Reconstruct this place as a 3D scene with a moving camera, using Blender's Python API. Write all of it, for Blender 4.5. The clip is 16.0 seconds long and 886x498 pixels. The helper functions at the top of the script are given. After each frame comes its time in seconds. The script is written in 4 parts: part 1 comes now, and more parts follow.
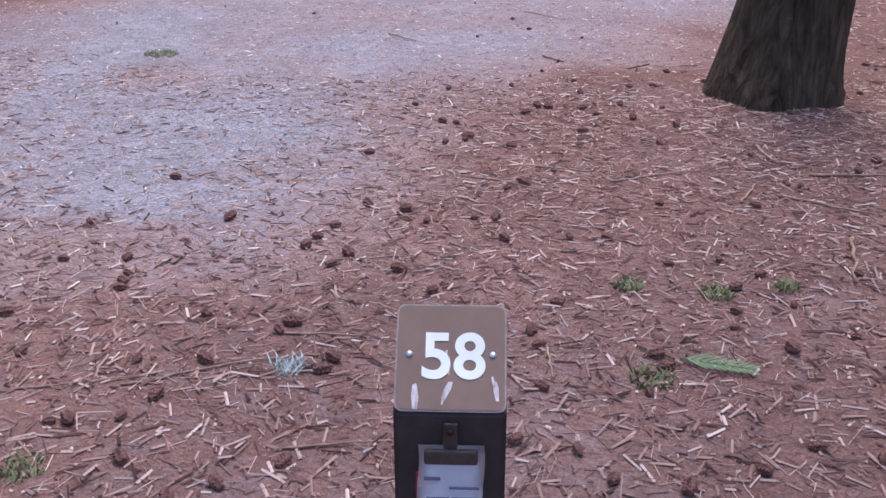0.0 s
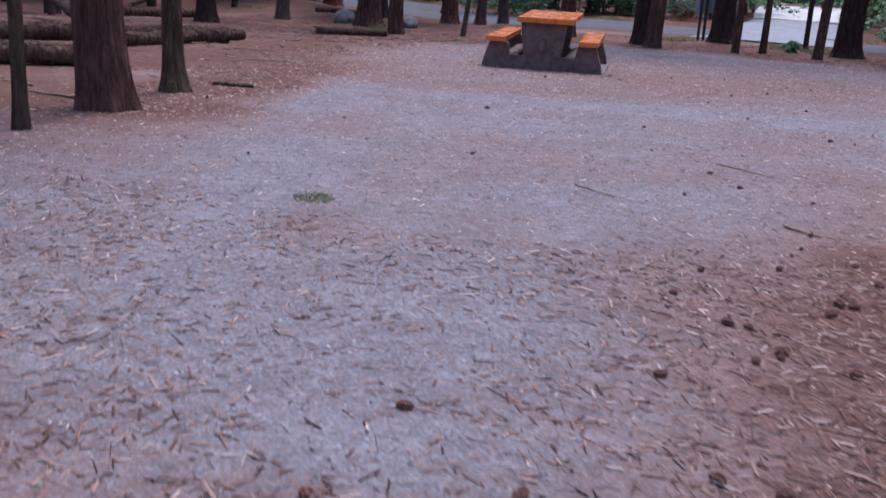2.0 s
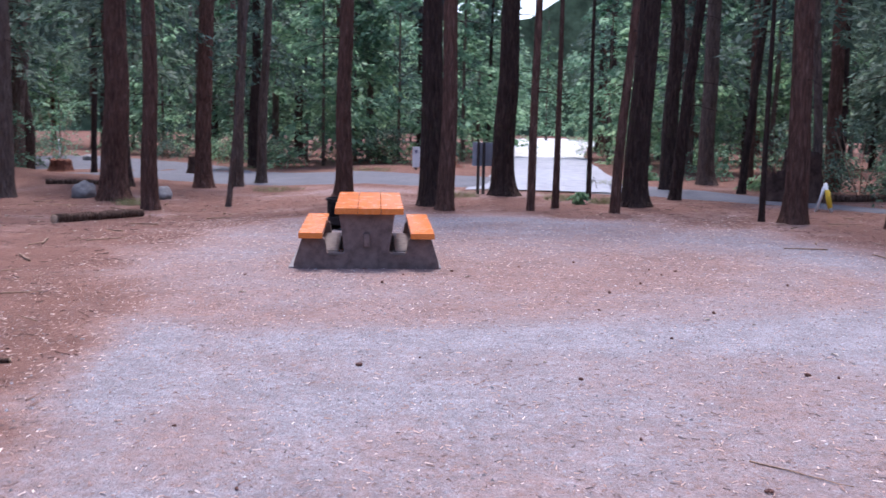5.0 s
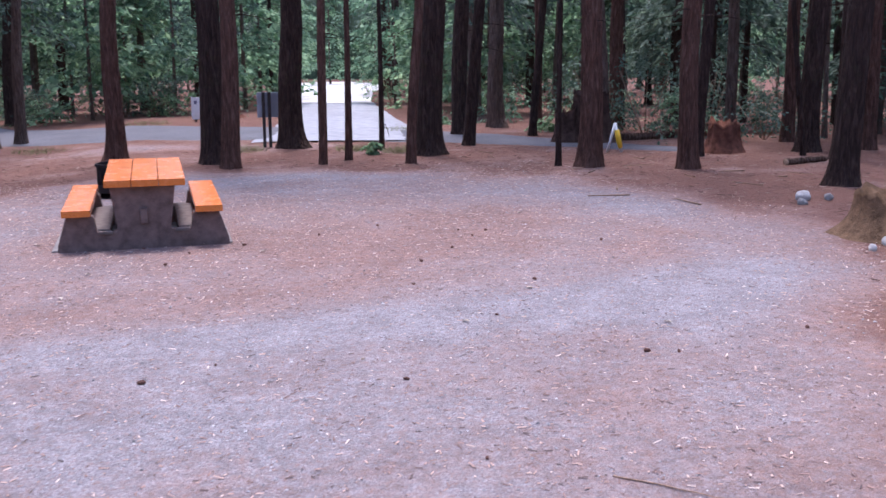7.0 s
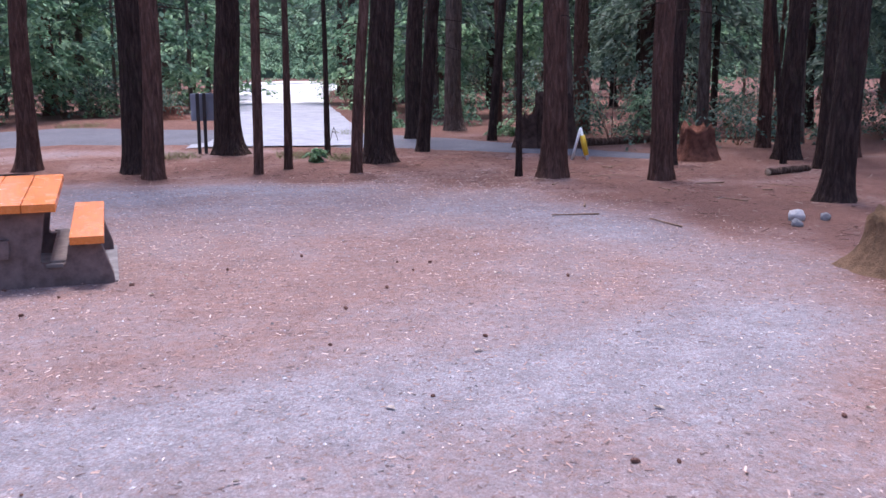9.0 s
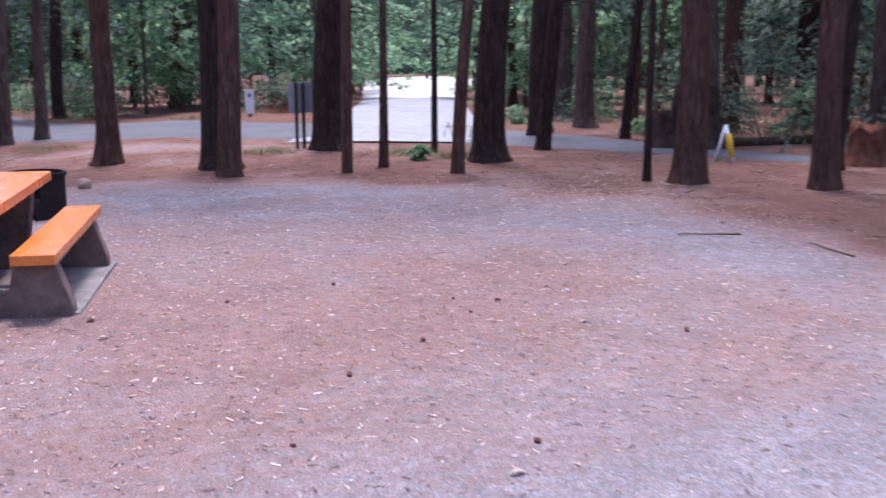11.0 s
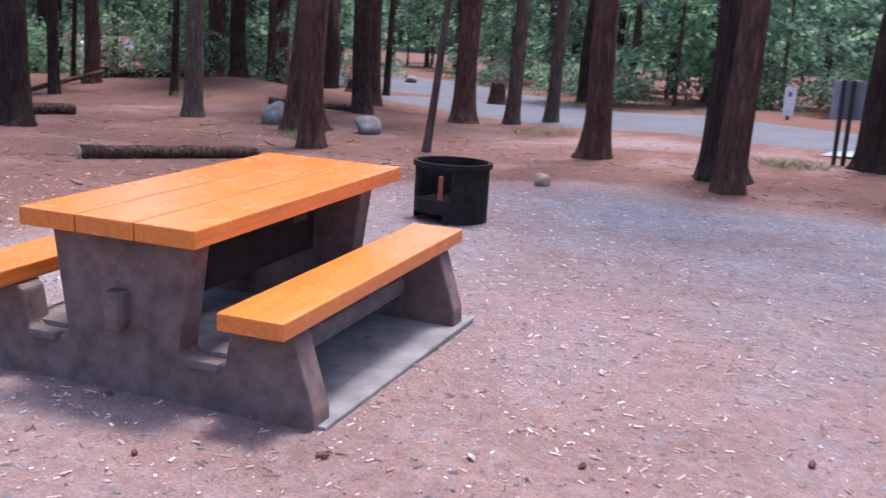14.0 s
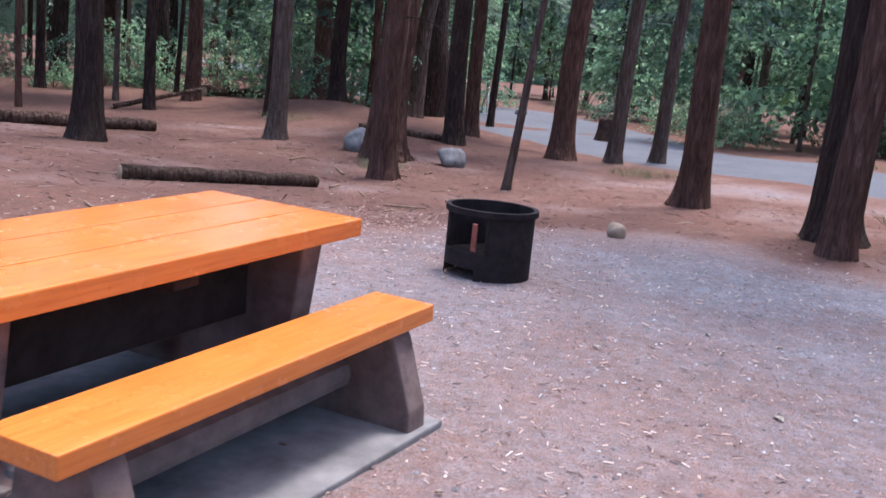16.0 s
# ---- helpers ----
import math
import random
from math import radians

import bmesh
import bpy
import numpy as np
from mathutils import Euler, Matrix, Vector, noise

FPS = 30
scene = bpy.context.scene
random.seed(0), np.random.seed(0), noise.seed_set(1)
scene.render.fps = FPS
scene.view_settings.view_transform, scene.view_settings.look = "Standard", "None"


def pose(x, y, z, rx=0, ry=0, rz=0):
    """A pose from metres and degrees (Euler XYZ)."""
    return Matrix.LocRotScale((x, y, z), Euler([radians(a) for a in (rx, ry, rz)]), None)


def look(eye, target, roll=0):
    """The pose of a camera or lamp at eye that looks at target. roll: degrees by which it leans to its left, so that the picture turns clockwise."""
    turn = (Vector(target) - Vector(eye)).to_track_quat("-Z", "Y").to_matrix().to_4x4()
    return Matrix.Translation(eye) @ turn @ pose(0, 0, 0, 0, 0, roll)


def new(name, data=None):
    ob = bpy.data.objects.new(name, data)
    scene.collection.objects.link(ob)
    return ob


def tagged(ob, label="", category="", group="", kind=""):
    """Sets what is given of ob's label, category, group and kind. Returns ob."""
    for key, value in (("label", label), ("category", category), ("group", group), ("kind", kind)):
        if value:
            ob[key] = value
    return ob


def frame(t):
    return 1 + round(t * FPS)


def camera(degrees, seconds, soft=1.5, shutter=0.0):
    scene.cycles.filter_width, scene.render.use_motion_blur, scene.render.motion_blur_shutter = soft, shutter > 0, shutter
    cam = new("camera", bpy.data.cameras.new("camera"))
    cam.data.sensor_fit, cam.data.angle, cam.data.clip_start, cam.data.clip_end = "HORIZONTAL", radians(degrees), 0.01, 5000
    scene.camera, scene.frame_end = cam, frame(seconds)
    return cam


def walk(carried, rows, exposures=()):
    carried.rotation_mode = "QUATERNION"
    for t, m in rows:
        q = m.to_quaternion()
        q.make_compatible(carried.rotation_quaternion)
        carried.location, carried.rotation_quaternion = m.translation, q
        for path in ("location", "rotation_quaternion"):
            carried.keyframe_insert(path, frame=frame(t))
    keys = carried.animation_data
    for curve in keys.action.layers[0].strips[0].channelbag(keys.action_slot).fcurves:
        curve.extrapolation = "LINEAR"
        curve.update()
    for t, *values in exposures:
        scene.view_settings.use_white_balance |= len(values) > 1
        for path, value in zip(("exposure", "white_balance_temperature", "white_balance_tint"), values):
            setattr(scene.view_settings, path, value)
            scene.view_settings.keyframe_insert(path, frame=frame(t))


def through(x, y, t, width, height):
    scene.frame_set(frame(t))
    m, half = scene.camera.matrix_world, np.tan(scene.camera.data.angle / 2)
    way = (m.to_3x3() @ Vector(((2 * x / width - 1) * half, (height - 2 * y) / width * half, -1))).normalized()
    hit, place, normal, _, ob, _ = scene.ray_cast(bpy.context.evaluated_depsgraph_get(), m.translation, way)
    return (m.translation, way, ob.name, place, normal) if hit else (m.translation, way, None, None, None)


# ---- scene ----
cam = camera(48.0, 16.0, 1.5, 0.4)
METRES, EYE, TILT, LEAN, TURN = 14.3, 1.5, 0.0, 0.0, 2.3
PATH = [
    (0, (2.72, 0.147, 1.452), (2.456, 1.975, 0.685), 0.7),
    (0.5, (2.639, 0.245, 1.444), (2.395, 2.079, 0.666), 1.8),
    (1, (2.314, 0.588, 1.315), (2.022, 2.443, 0.612), 3.1),
    (1.5, (1.896, 0.975, 1.229), (1.524, 2.842, 0.616), 3.4),
    (2, (1.519, 1.467, 1.306), (1.159, 3.359, 0.767), 3.4),
    (2.5, (1.211, 1.91, 1.331), (0.881, 3.826, 0.862), 2.8),
    (3, (0.911, 2.421, 1.329), (0.618, 4.361, 0.937), 2.2),
    (3.5, (0.568, 2.904, 1.375), (0.331, 4.86, 1.028), 1.7),
    (4, (0.396, 3.383, 1.548), (0.254, 5.356, 1.251), 1.2),
    (4.5, (0.213, 3.842, 1.697), (0.209, 5.821, 1.41), 1.0),
    (5, (0.101, 4.213, 1.798), (0.242, 6.191, 1.537), 1.0),
    (5.2, (-0.01, 4.364, 1.806), (0.181, 6.337, 1.538), 0.5),
    (7.3, (0.251, 5.455, 1.955), (0.82, 7.335, 1.58), -0.3),
    (7.5, (0.338, 5.605, 1.98), (0.914, 7.485, 1.617), -0.3),
    (8, (0.524, 5.93, 1.975), (1.139, 7.797, 1.604), -0.1),
    (8.2, (0.594, 6.112, 2.0), (1.217, 7.976, 1.626), -0.2),
    (10.5, (1.878, 8.747, 1.647), (2.402, 10.641, 1.276), -0.3),
    (11, (2.201, 9.252, 1.677), (2.54, 11.186, 1.3), -0.1),
    (11.5, (2.307, 9.996, 1.621), (2.473, 11.955, 1.255), -0.1),
    (12, (2.383, 10.593, 1.591), (2.4, 12.561, 1.235), 0.5),
    (12.5, (2.527, 11.189, 1.559), (2.365, 13.151, 1.203), 1.2),
    (13, (2.553, 11.78, 1.512), (2.246, 13.722, 1.144), 1.5),
    (13.5, (2.537, 12.332, 1.509), (2.068, 14.239, 1.128), 2.1),
    (14, (2.513, 12.855, 1.471), (1.839, 14.691, 1.056), 3.5),
    (14.5, (2.5, 13.292, 1.454), (1.766, 15.104, 1.033), 4.2),
    (15, (2.506, 13.706, 1.467), (1.688, 15.48, 1.04), 3.9),
    (15.5, (2.607, 14.03, 1.489), (1.726, 15.773, 1.059), 4.6),
    (16, (2.626, 14.261, 1.465), (1.728, 16.008, 1.091), 5.7),
]
walk(cam, [(t, look(eye, target, roll)) for t, eye, target, roll in PATH],
     [(0.0, 1.04, 5800, 21), (1.0, 0.82, 5750, 21), (2.0, 0.56, 5700, 22), (3.5, 0.86, 5800, 21), (5.0, 1.3, 5850, 22), (8.0, 1.26, 5900, 26), (10.5, 1.46, 5900, 27), (11.5, 1.36, 5900, 27), (12.5, 1.46, 5880, 25), (14.5, 1.58, 5980, 19), (16.0, 1.56, 5920, 15)])
scene.render.film_transparent = False

# ---- world, sun ----
SUN_ELEV, SUN_AZ = 74.0, 10.0
world = bpy.data.worlds.new("sky")
scene.world = world
world.use_nodes = True
wn = world.node_tree.nodes
sky = wn.new("ShaderNodeTexSky")
sky.sky_type = "NISHITA"
sky.sun_disc = False
sky.sun_elevation, sky.sun_rotation = radians(SUN_ELEV), radians(SUN_AZ)
sky.air_density, sky.dust_density, sky.ozone_density = 1.0, 2.5, 1.0
wn["Background"].inputs["Strength"].default_value = 0.15
world.node_tree.links.new(sky.outputs["Color"], wn["Background"].inputs["Color"])
sun = new("sun", bpy.data.lights.new("sun", "SUN"))
sun.data.energy, sun.data.angle, sun.data.color = 1.75, radians(14), (1.0, 0.96, 0.9)
_az, _el = radians(SUN_AZ), radians(SUN_ELEV)
sun.matrix_world = look((0, 0, 30), (-math.sin(_az) * math.cos(_el), -math.cos(_az) * math.cos(_el), 30 - math.sin(_el)))


# ---- helpers of this scene ----
def smooth(u):
    u = min(1.0, max(0.0, u))
    return u * u * (3 - 2 * u)


def terrain(x, y):
    """Height of the ground sheet."""
    z = -0.32 * smooth((y - 17) / 10) * (1 - 0.6 * smooth((x + 3.5) / 4))
    z += 0.45 * spot(x, y, -11.5, 35.49, 4.6, 1.8, -38)
    z += 0.012 * noise.noise(Vector((x * 0.9, y * 0.9, 0)))
    far = math.hypot(x - 1, y - 14)
    open_way = smooth((abs(x - 4.1 - (y - 27) * 0.167) - 5) / 6) if y > 24 else 1.0
    z += smooth((far - 12) / 20) * open_way * 0.22 * noise.noise(Vector((x * 0.13, y * 0.13, 4)))
    return z


PAD = [(-8.72, 3.2), (0.58, 3), (1.28, 3.4), (1.98, 4.5), (2.67, 7.4), (4.17, 9.5), (5.96, 12.7), (7.47, 15.5), (7.32, 18.26), (6.66, 20.91), (3.48, 23.61),
       (0.41, 24.44), (-1.61, 23.14), (-2.4, 19.98), (-2.5, 15.7), (-1.83, 12), (-1.61, 10.3), (-2.24, 9.1), (-3.12, 8.2), (-8.72, 7.4)]


def outline_distance(x, y, poly):
    """Signed distance to an outline, positive inside."""
    inside, best = False, 1e9
    for i, (x1, y1) in enumerate(poly):
        x2, y2 = poly[(i + 1) % len(poly)]
        dx, dy = x2 - x1, y2 - y1
        k = min(1, max(0, ((x - x1) * dx + (y - y1) * dy) / (dx * dx + dy * dy)))
        best = min(best, math.hypot(x - x1 - k * dx, y - y1 - k * dy))
        if (y1 > y) != (y2 > y) and x < x1 + (y - y1) / dy * dx:
            inside = not inside
    return best if inside else -best


def spot(x, y, cx, cy, rx, ry, turn=0):
    c, s = math.cos(radians(turn)), math.sin(radians(turn))
    u, v = ((x - cx) * c + (y - cy) * s) / rx, ((y - cy) * c - (x - cx) * s) / ry
    return math.exp(-(u * u + v * v))


def gravel_share(x, y):
    """How much bare gravel shows through the needles, 0 to 1; also steers their painted shade."""
    d = outline_distance(x, y, PAD)
    if d < -12:
        return 0.0
    # Far spot: gravel apron, its paleness also standing for light through a sky gap.
    g = smooth((d + 0.9) / 2.2) * 0.62 + 0.5 * spot(x, y, 0.65, 30.53, 2.6, 1.1)
    g -= 0.5 * spot(x, y, 2.6, 15.6, 3.4, 1.9, 12) + 0.2 * spot(x, y, 0.21, 13.2, 2.6, 0.7) + 0.25 * spot(x, y, 1.57, 18.83, 2, 1.2)
    g += 1.2 * spot(x, y, -0.70, 7.2, 0.22, 1.1, 8) + 0.75 * spot(x, y, -1.62, 11.4, 0.3, 1.5, 5) + 0.4 * spot(x, y, 1.65, 12.4, 3.2, 0.55, 6) + 0.8 * spot(x, y, 0.88, 3.95, 0.3, 0.22) + 0.3 * spot(x, y, -0.32, 5, 1.2, 0.9)
    g += 0.3 * spot(x, y, 4.41, 12.6, 2.6, 0.8, 25) + 0.3 * spot(x, y, 6.44, 16.67, 0.8, 2.2, 10) + 0.2 * spot(x, y, 3.49, 22.43, 3, 0.8) + 0.3 * spot(x, y, -0.03, 10.6, 1.6, 0.7)
    g += 0.3 * noise.noise(Vector((x * 0.6, y * 0.6, 9))) + 0.2 * noise.noise(Vector((x * 1.7, y * 1.7, 2)))
    g = max(g, 0.26 * smooth((d + 0.3) / 0.9))
    # Lift near the start, which keeps the painted shade off the needles there.
    g += 0.12 * spot(x, y, 2.0, 2.5, 2.6, 2.4)
    return min(1.0, max(0.0, g))


def part(name, bm, material, parent=None, label="", flat=False):
    """Links a bmesh as one mesh object under a thing or a part."""
    me = bpy.data.meshes.new(name)
    bm.to_mesh(me)
    bm.free()
    if not flat:
        me.polygons.foreach_set("use_smooth", [True] * len(me.polygons))
    me.materials.append(material)
    ob = new(name, me)
    if parent:
        ob.parent = parent
    if label:
        ob["label"] = label
    return ob


def thing(name, m, label, category, group="", kind=""):
    ob = new(name)
    ob.empty_display_size = 0.1
    ob.matrix_world = m
    return tagged(ob, label, category, group, kind)


def box(bm, x0, x1, y0, y1, z0, z1, bevel=0.0):
    made = bmesh.ops.create_cube(bm, size=1)["verts"]
    for v in made:
        v.co = Vector((x0 + (v.co.x + 0.5) * (x1 - x0), y0 + (v.co.y + 0.5) * (y1 - y0), z0 + (v.co.z + 0.5) * (z1 - z0)))
    if bevel:
        edges = list({e for v in made for e in v.link_edges})
        bmesh.ops.bevel(bm, geom=edges, offset=bevel, segments=2, affect="EDGES", profile=0.6)
    return made


def extrude_outline(bm, outline, y0, y1, bevel=0.0):
    """A slab with the outline (x, z), from y0 to y1."""
    front = [bm.verts.new((x, y0, z)) for x, z in outline]
    back = [bm.verts.new((x, y1, z)) for x, z in outline]
    n = len(outline)
    faces = [bm.faces.new(front), bm.faces.new(back[::-1])]
    for i in range(n):
        faces.append(bm.faces.new((front[i], back[i], back[(i + 1) % n], front[(i + 1) % n])))
    bmesh.ops.recalc_face_normals(bm, faces=faces)
    if bevel:
        bmesh.ops.bevel(bm, geom=list({e for f in faces for e in f.edges}), offset=bevel, segments=2, affect="EDGES", profile=0.6)


def tube(bm, rings, sides, wobble=None, caps=True):
    """A skin over rings of (centre, radius); wobble(i, a) scales the radius."""
    loops, axis = [], None
    for i, (c, r) in enumerate(rings):
        c = Vector(c)
        ahead = Vector(rings[min(i + 1, len(rings) - 1)][0]) - Vector(rings[max(i - 1, 0)][0])
        ahead.normalize()
        side = ahead.cross(Vector((0, 1, 0.013)))
        if side.length < 0.05:
            side = ahead.cross(Vector((1, 0, 0)))
        side.normalize()
        up = side.cross(ahead)
        loop = []
        for k in range(sides):
            a = math.tau * k / sides
            q = r * (wobble(i, a) if wobble else 1)
            loop.append(bm.verts.new(c + (side * math.cos(a) + up * math.sin(a)) * q))
        loops.append(loop)
    for a, b in zip(loops, loops[1:]):
        for k in range(sides):
            bm.faces.new((a[k], a[(k + 1) % sides], b[(k + 1) % sides], b[k]))
    if caps:
        bm.faces.new(loops[0][::-1])
        bm.faces.new(loops[-1])
    bmesh.ops.recalc_face_normals(bm, faces=bm.faces[:])


# ---- materials ----
class Mat:
    """A small builder for node materials."""

    def __init__(self, name, rough=0.8, metal=0.0, spec=0.3):
        self.m = bpy.data.materials.new(name)
        self.m.use_nodes = True
        self.t = self.m.node_tree
        self.b = self.t.nodes["Principled BSDF"]
        self.b.inputs["Roughness"].default_value = rough
        self.b.inputs["Metallic"].default_value = metal
        self.b.inputs["Specular IOR Level"].default_value = spec
        co = self.t.nodes.new("ShaderNodeTexCoord")
        self.co = co.outputs["Object"]

    def scaled(self, sx, sy, sz, source=None):
        n = self.t.nodes.new("ShaderNodeMapping")
        n.inputs["Scale"].default_value = (sx, sy, sz)
        self.t.links.new(source or self.co, n.inputs["Vector"])
        return n.outputs["Vector"]

    def noise(self, scale, detail=4, rough=0.6, source=None, bend=0.0):
        n = self.t.nodes.new("ShaderNodeTexNoise")
        n.inputs["Scale"].default_value, n.inputs["Detail"].default_value = scale, detail
        n.inputs["Roughness"].default_value, n.inputs["Distortion"].default_value = rough, bend
        self.t.links.new(source or self.co, n.inputs["Vector"])
        return n.outputs["Fac"]

    def cells(self, scale, source=None, feature="F1", out="Distance"):
        n = self.t.nodes.new("ShaderNodeTexVoronoi")
        n.feature = feature
        n.inputs["Scale"].default_value = scale
        self.t.links.new(source or self.co, n.inputs["Vector"])
        return n.outputs[out]

    def ramp(self, value, stops):
        n = self.t.nodes.new("ShaderNodeValToRGB")
        while len(n.color_ramp.elements) < len(stops):
            n.color_ramp.elements.new(0.5)
        for e, (at, c) in zip(n.color_ramp.elements, stops):
            e.position, e.color = at, (*c, 1) if len(c) == 3 else c
        self.t.links.new(value, n.inputs["Fac"])
        return n.outputs["Color"]

    def mix(self, fac, a, b, how="MIX"):
        n = self.t.nodes.new("ShaderNodeMix")
        n.data_type, n.blend_type = "RGBA", how
        for socket, value in ((n.inputs[0], fac), (n.inputs[6], a), (n.inputs[7], b)):
            if isinstance(value, (int, float)):
                socket.default_value = value
            elif isinstance(value, tuple):
                socket.default_value = (*value, 1)
            else:
                self.t.links.new(value, socket)
        return n.outputs[2]

    def math(self, how, a, b=0.0):
        n = self.t.nodes.new("ShaderNodeMath")
        n.operation = how
        for socket, value in zip(n.inputs, (a, b)):
            if isinstance(value, (int, float)):
                socket.default_value = value
            else:
                self.t.links.new(value, socket)
        return n.outputs[0]

    def attribute(self, name):
        n = self.t.nodes.new("ShaderNodeAttribute")
        n.attribute_name = name
        return n.outputs["Fac"]

    def island(self):
        return self.t.nodes.new("ShaderNodeNewGeometry").outputs["Random Per Island"]

    def each(self):
        return self.t.nodes.new("ShaderNodeObjectInfo").outputs["Random"]

    def color(self, c):
        if isinstance(c, tuple):
            self.b.inputs["Base Color"].default_value = (*c, 1)
        else:
            self.t.links.new(c, self.b.inputs["Base Color"])
        return self

    def bump(self, height, strength=0.5, distance=0.01):
        n = self.t.nodes.new("ShaderNodeBump")
        n.inputs["Strength"].default_value, n.inputs["Distance"].default_value = strength, distance
        self.t.links.new(height, n.inputs["Height"])
        self.t.links.new(n.outputs["Normal"], self.b.inputs["Normal"])
        return self

    def rough(self, value):
        self.t.links.new(value, self.b.inputs["Roughness"])
        return self


def ground_material():
    k = Mat("forest_floor", 0.95, 0, 0.15)
    needles = k.ramp(k.noise(90, 6, 0.75, bend=1.2), [(0.25, (0.085, 0.052, 0.045)), (0.45, (0.22, 0.138, 0.112)), (0.62, (0.34, 0.225, 0.185)), (0.8, (0.5, 0.39, 0.33))])
    needles = k.mix(0.55, needles, k.ramp(k.noise(1.3, 5, 0.65), [(0.3, (0.5, 0.47, 0.47)), (0.7, (1.0, 0.95, 0.92))]), "MULTIPLY")
    shards = k.cells(46, k.scaled(1, 2.6, 1), "F1")
    needles = k.mix(k.ramp(shards, [(0.02, (0.55, 0.55, 0.55)), (0.16, (0, 0, 0))]), needles, (0.5, 0.36, 0.28))
    stones = k.ramp(k.cells(85, None, "F1", "Color"), [(0.0, (0.22, 0.21, 0.22)), (0.5, (0.31, 0.30, 0.31)), (1.0, (0.45, 0.44, 0.46))])
    stones = k.mix(0.6, stones, k.ramp(k.noise(2.2, 5, 0.6), [(0.3, (0.52, 0.49, 0.5)), (0.72, (1.0, 1.0, 1.0))]), "MULTIPLY")
    stones = k.mix(k.ramp(k.noise(24, 4, 0.7), [(0.52, (0, 0, 0)), (0.66, (0.6, 0.6, 0.6))]), stones, (0.25, 0.15, 0.12))
    share = k.math("ADD", k.attribute("gravel"), k.math("MULTIPLY", k.math("SUBTRACT", k.noise(9, 5, 0.75), 0.5), 1.1))
    share = k.ramp(share, [(0.1, (0, 0, 0)), (0.85, (0.95, 0.95, 0.95))])
    # Forest shade painted into the needles: darker where the gravel share is low.
    needles = k.mix(1.0, needles, k.ramp(k.attribute("gravel"), [(0.0, (0.78, 0.66, 0.61)), (0.3, (1.18, 1.13, 1.13))]), "MULTIPLY")
    both = k.mix(share, needles, stones)
    k.color(k.mix(0.8, both, k.ramp(k.noise(11, 5, 0.7), [(0.3, (0.66, 0.64, 0.65)), (0.7, (1.12, 1.1, 1.1))]), "MULTIPLY"))
    k.bump(k.math("ADD", k.noise(70, 5, 0.75), k.math("MULTIPLY", k.cells(60), 0.8)), 0.7, 0.02)
    return k.m


def bark_material(name, dark, mid, light, moss=0.0):
    k = Mat(name, 0.95, 0, 0.12)
    furrow = k.noise(7, 6, 0.7, k.scaled(2.6, 2.6, 0.42), 0.8)
    plates = k.cells(9, k.scaled(1.6, 1.6, 0.35), "F1")
    c = k.ramp(furrow, [(0.3, dark), (0.52, mid), (0.75, light)])
    c = k.mix(0.6, c, k.ramp(k.noise(1.1, 4, 0.6), [(0.3, (0.5, 0.48, 0.46)), (0.7, (1.1, 1.0, 0.95))]), "MULTIPLY")
    if moss:
        c = k.mix(k.ramp(k.noise(3, 5, 0.7), [(0.55, (0, 0, 0)), (0.75, (moss, moss, moss))]), c, (0.06, 0.075, 0.03))
    c = k.mix(0.35, c, k.ramp(k.each(), [(0, (0.6, 0.58, 0.58)), (1, (1.25, 1.15, 1.1))]), "MULTIPLY")
    k.color(c)
    k.bump(k.math("ADD", furrow, k.math("MULTIPLY", plates, 0.9)), 1.0, 0.12)
    return k.m


def leaf_material(name, dark, mid, light, through=0.35):
    k = Mat(name, 0.6, 0, 0.25)
    c = k.ramp(k.island(), [(0.0, dark), (0.5, mid), (1.0, light)])
    c = k.mix(0.6, c, k.ramp(k.each(), [(0, (0.6, 0.7, 0.75)), (1, (1.2, 1.15, 0.95))]), "MULTIPLY")
    k.color(c)
    t = k.t.nodes.new("ShaderNodeBsdfTranslucent")
    k.t.links.new(c, t.inputs["Color"])
    mix = k.t.nodes.new("ShaderNodeMixShader")
    mix.inputs[0].default_value = through
    k.t.links.new(k.b.outputs[0], mix.inputs[1])
    k.t.links.new(t.outputs[0], mix.inputs[2])
    k.t.links.new(mix.outputs[0], k.t.nodes["Material Output"].inputs["Surface"])
    return k.m


def plain_material(name, base, rough=0.7, metal=0.0, spec=0.3, vary=0.25, scale=14, bump=0.3, depth=0.004):
    k = Mat(name, rough, metal, spec)
    n = k.noise(scale, 5, 0.65)
    c = k.ramp(n, [(0.3, tuple(v * (1 - vary) for v in base)), (0.7, tuple(min(1, v * (1 + vary)) for v in base))])
    c = k.mix(0.5, c, k.ramp(k.noise(scale * 0.13, 4, 0.6), [(0.3, (0.72, 0.7, 0.68)), (0.7, (1.05, 1.05, 1.05))]), "MULTIPLY")
    k.color(c)
    k.bump(k.noise(scale * 5, 4, 0.7), bump, depth)
    return k.m


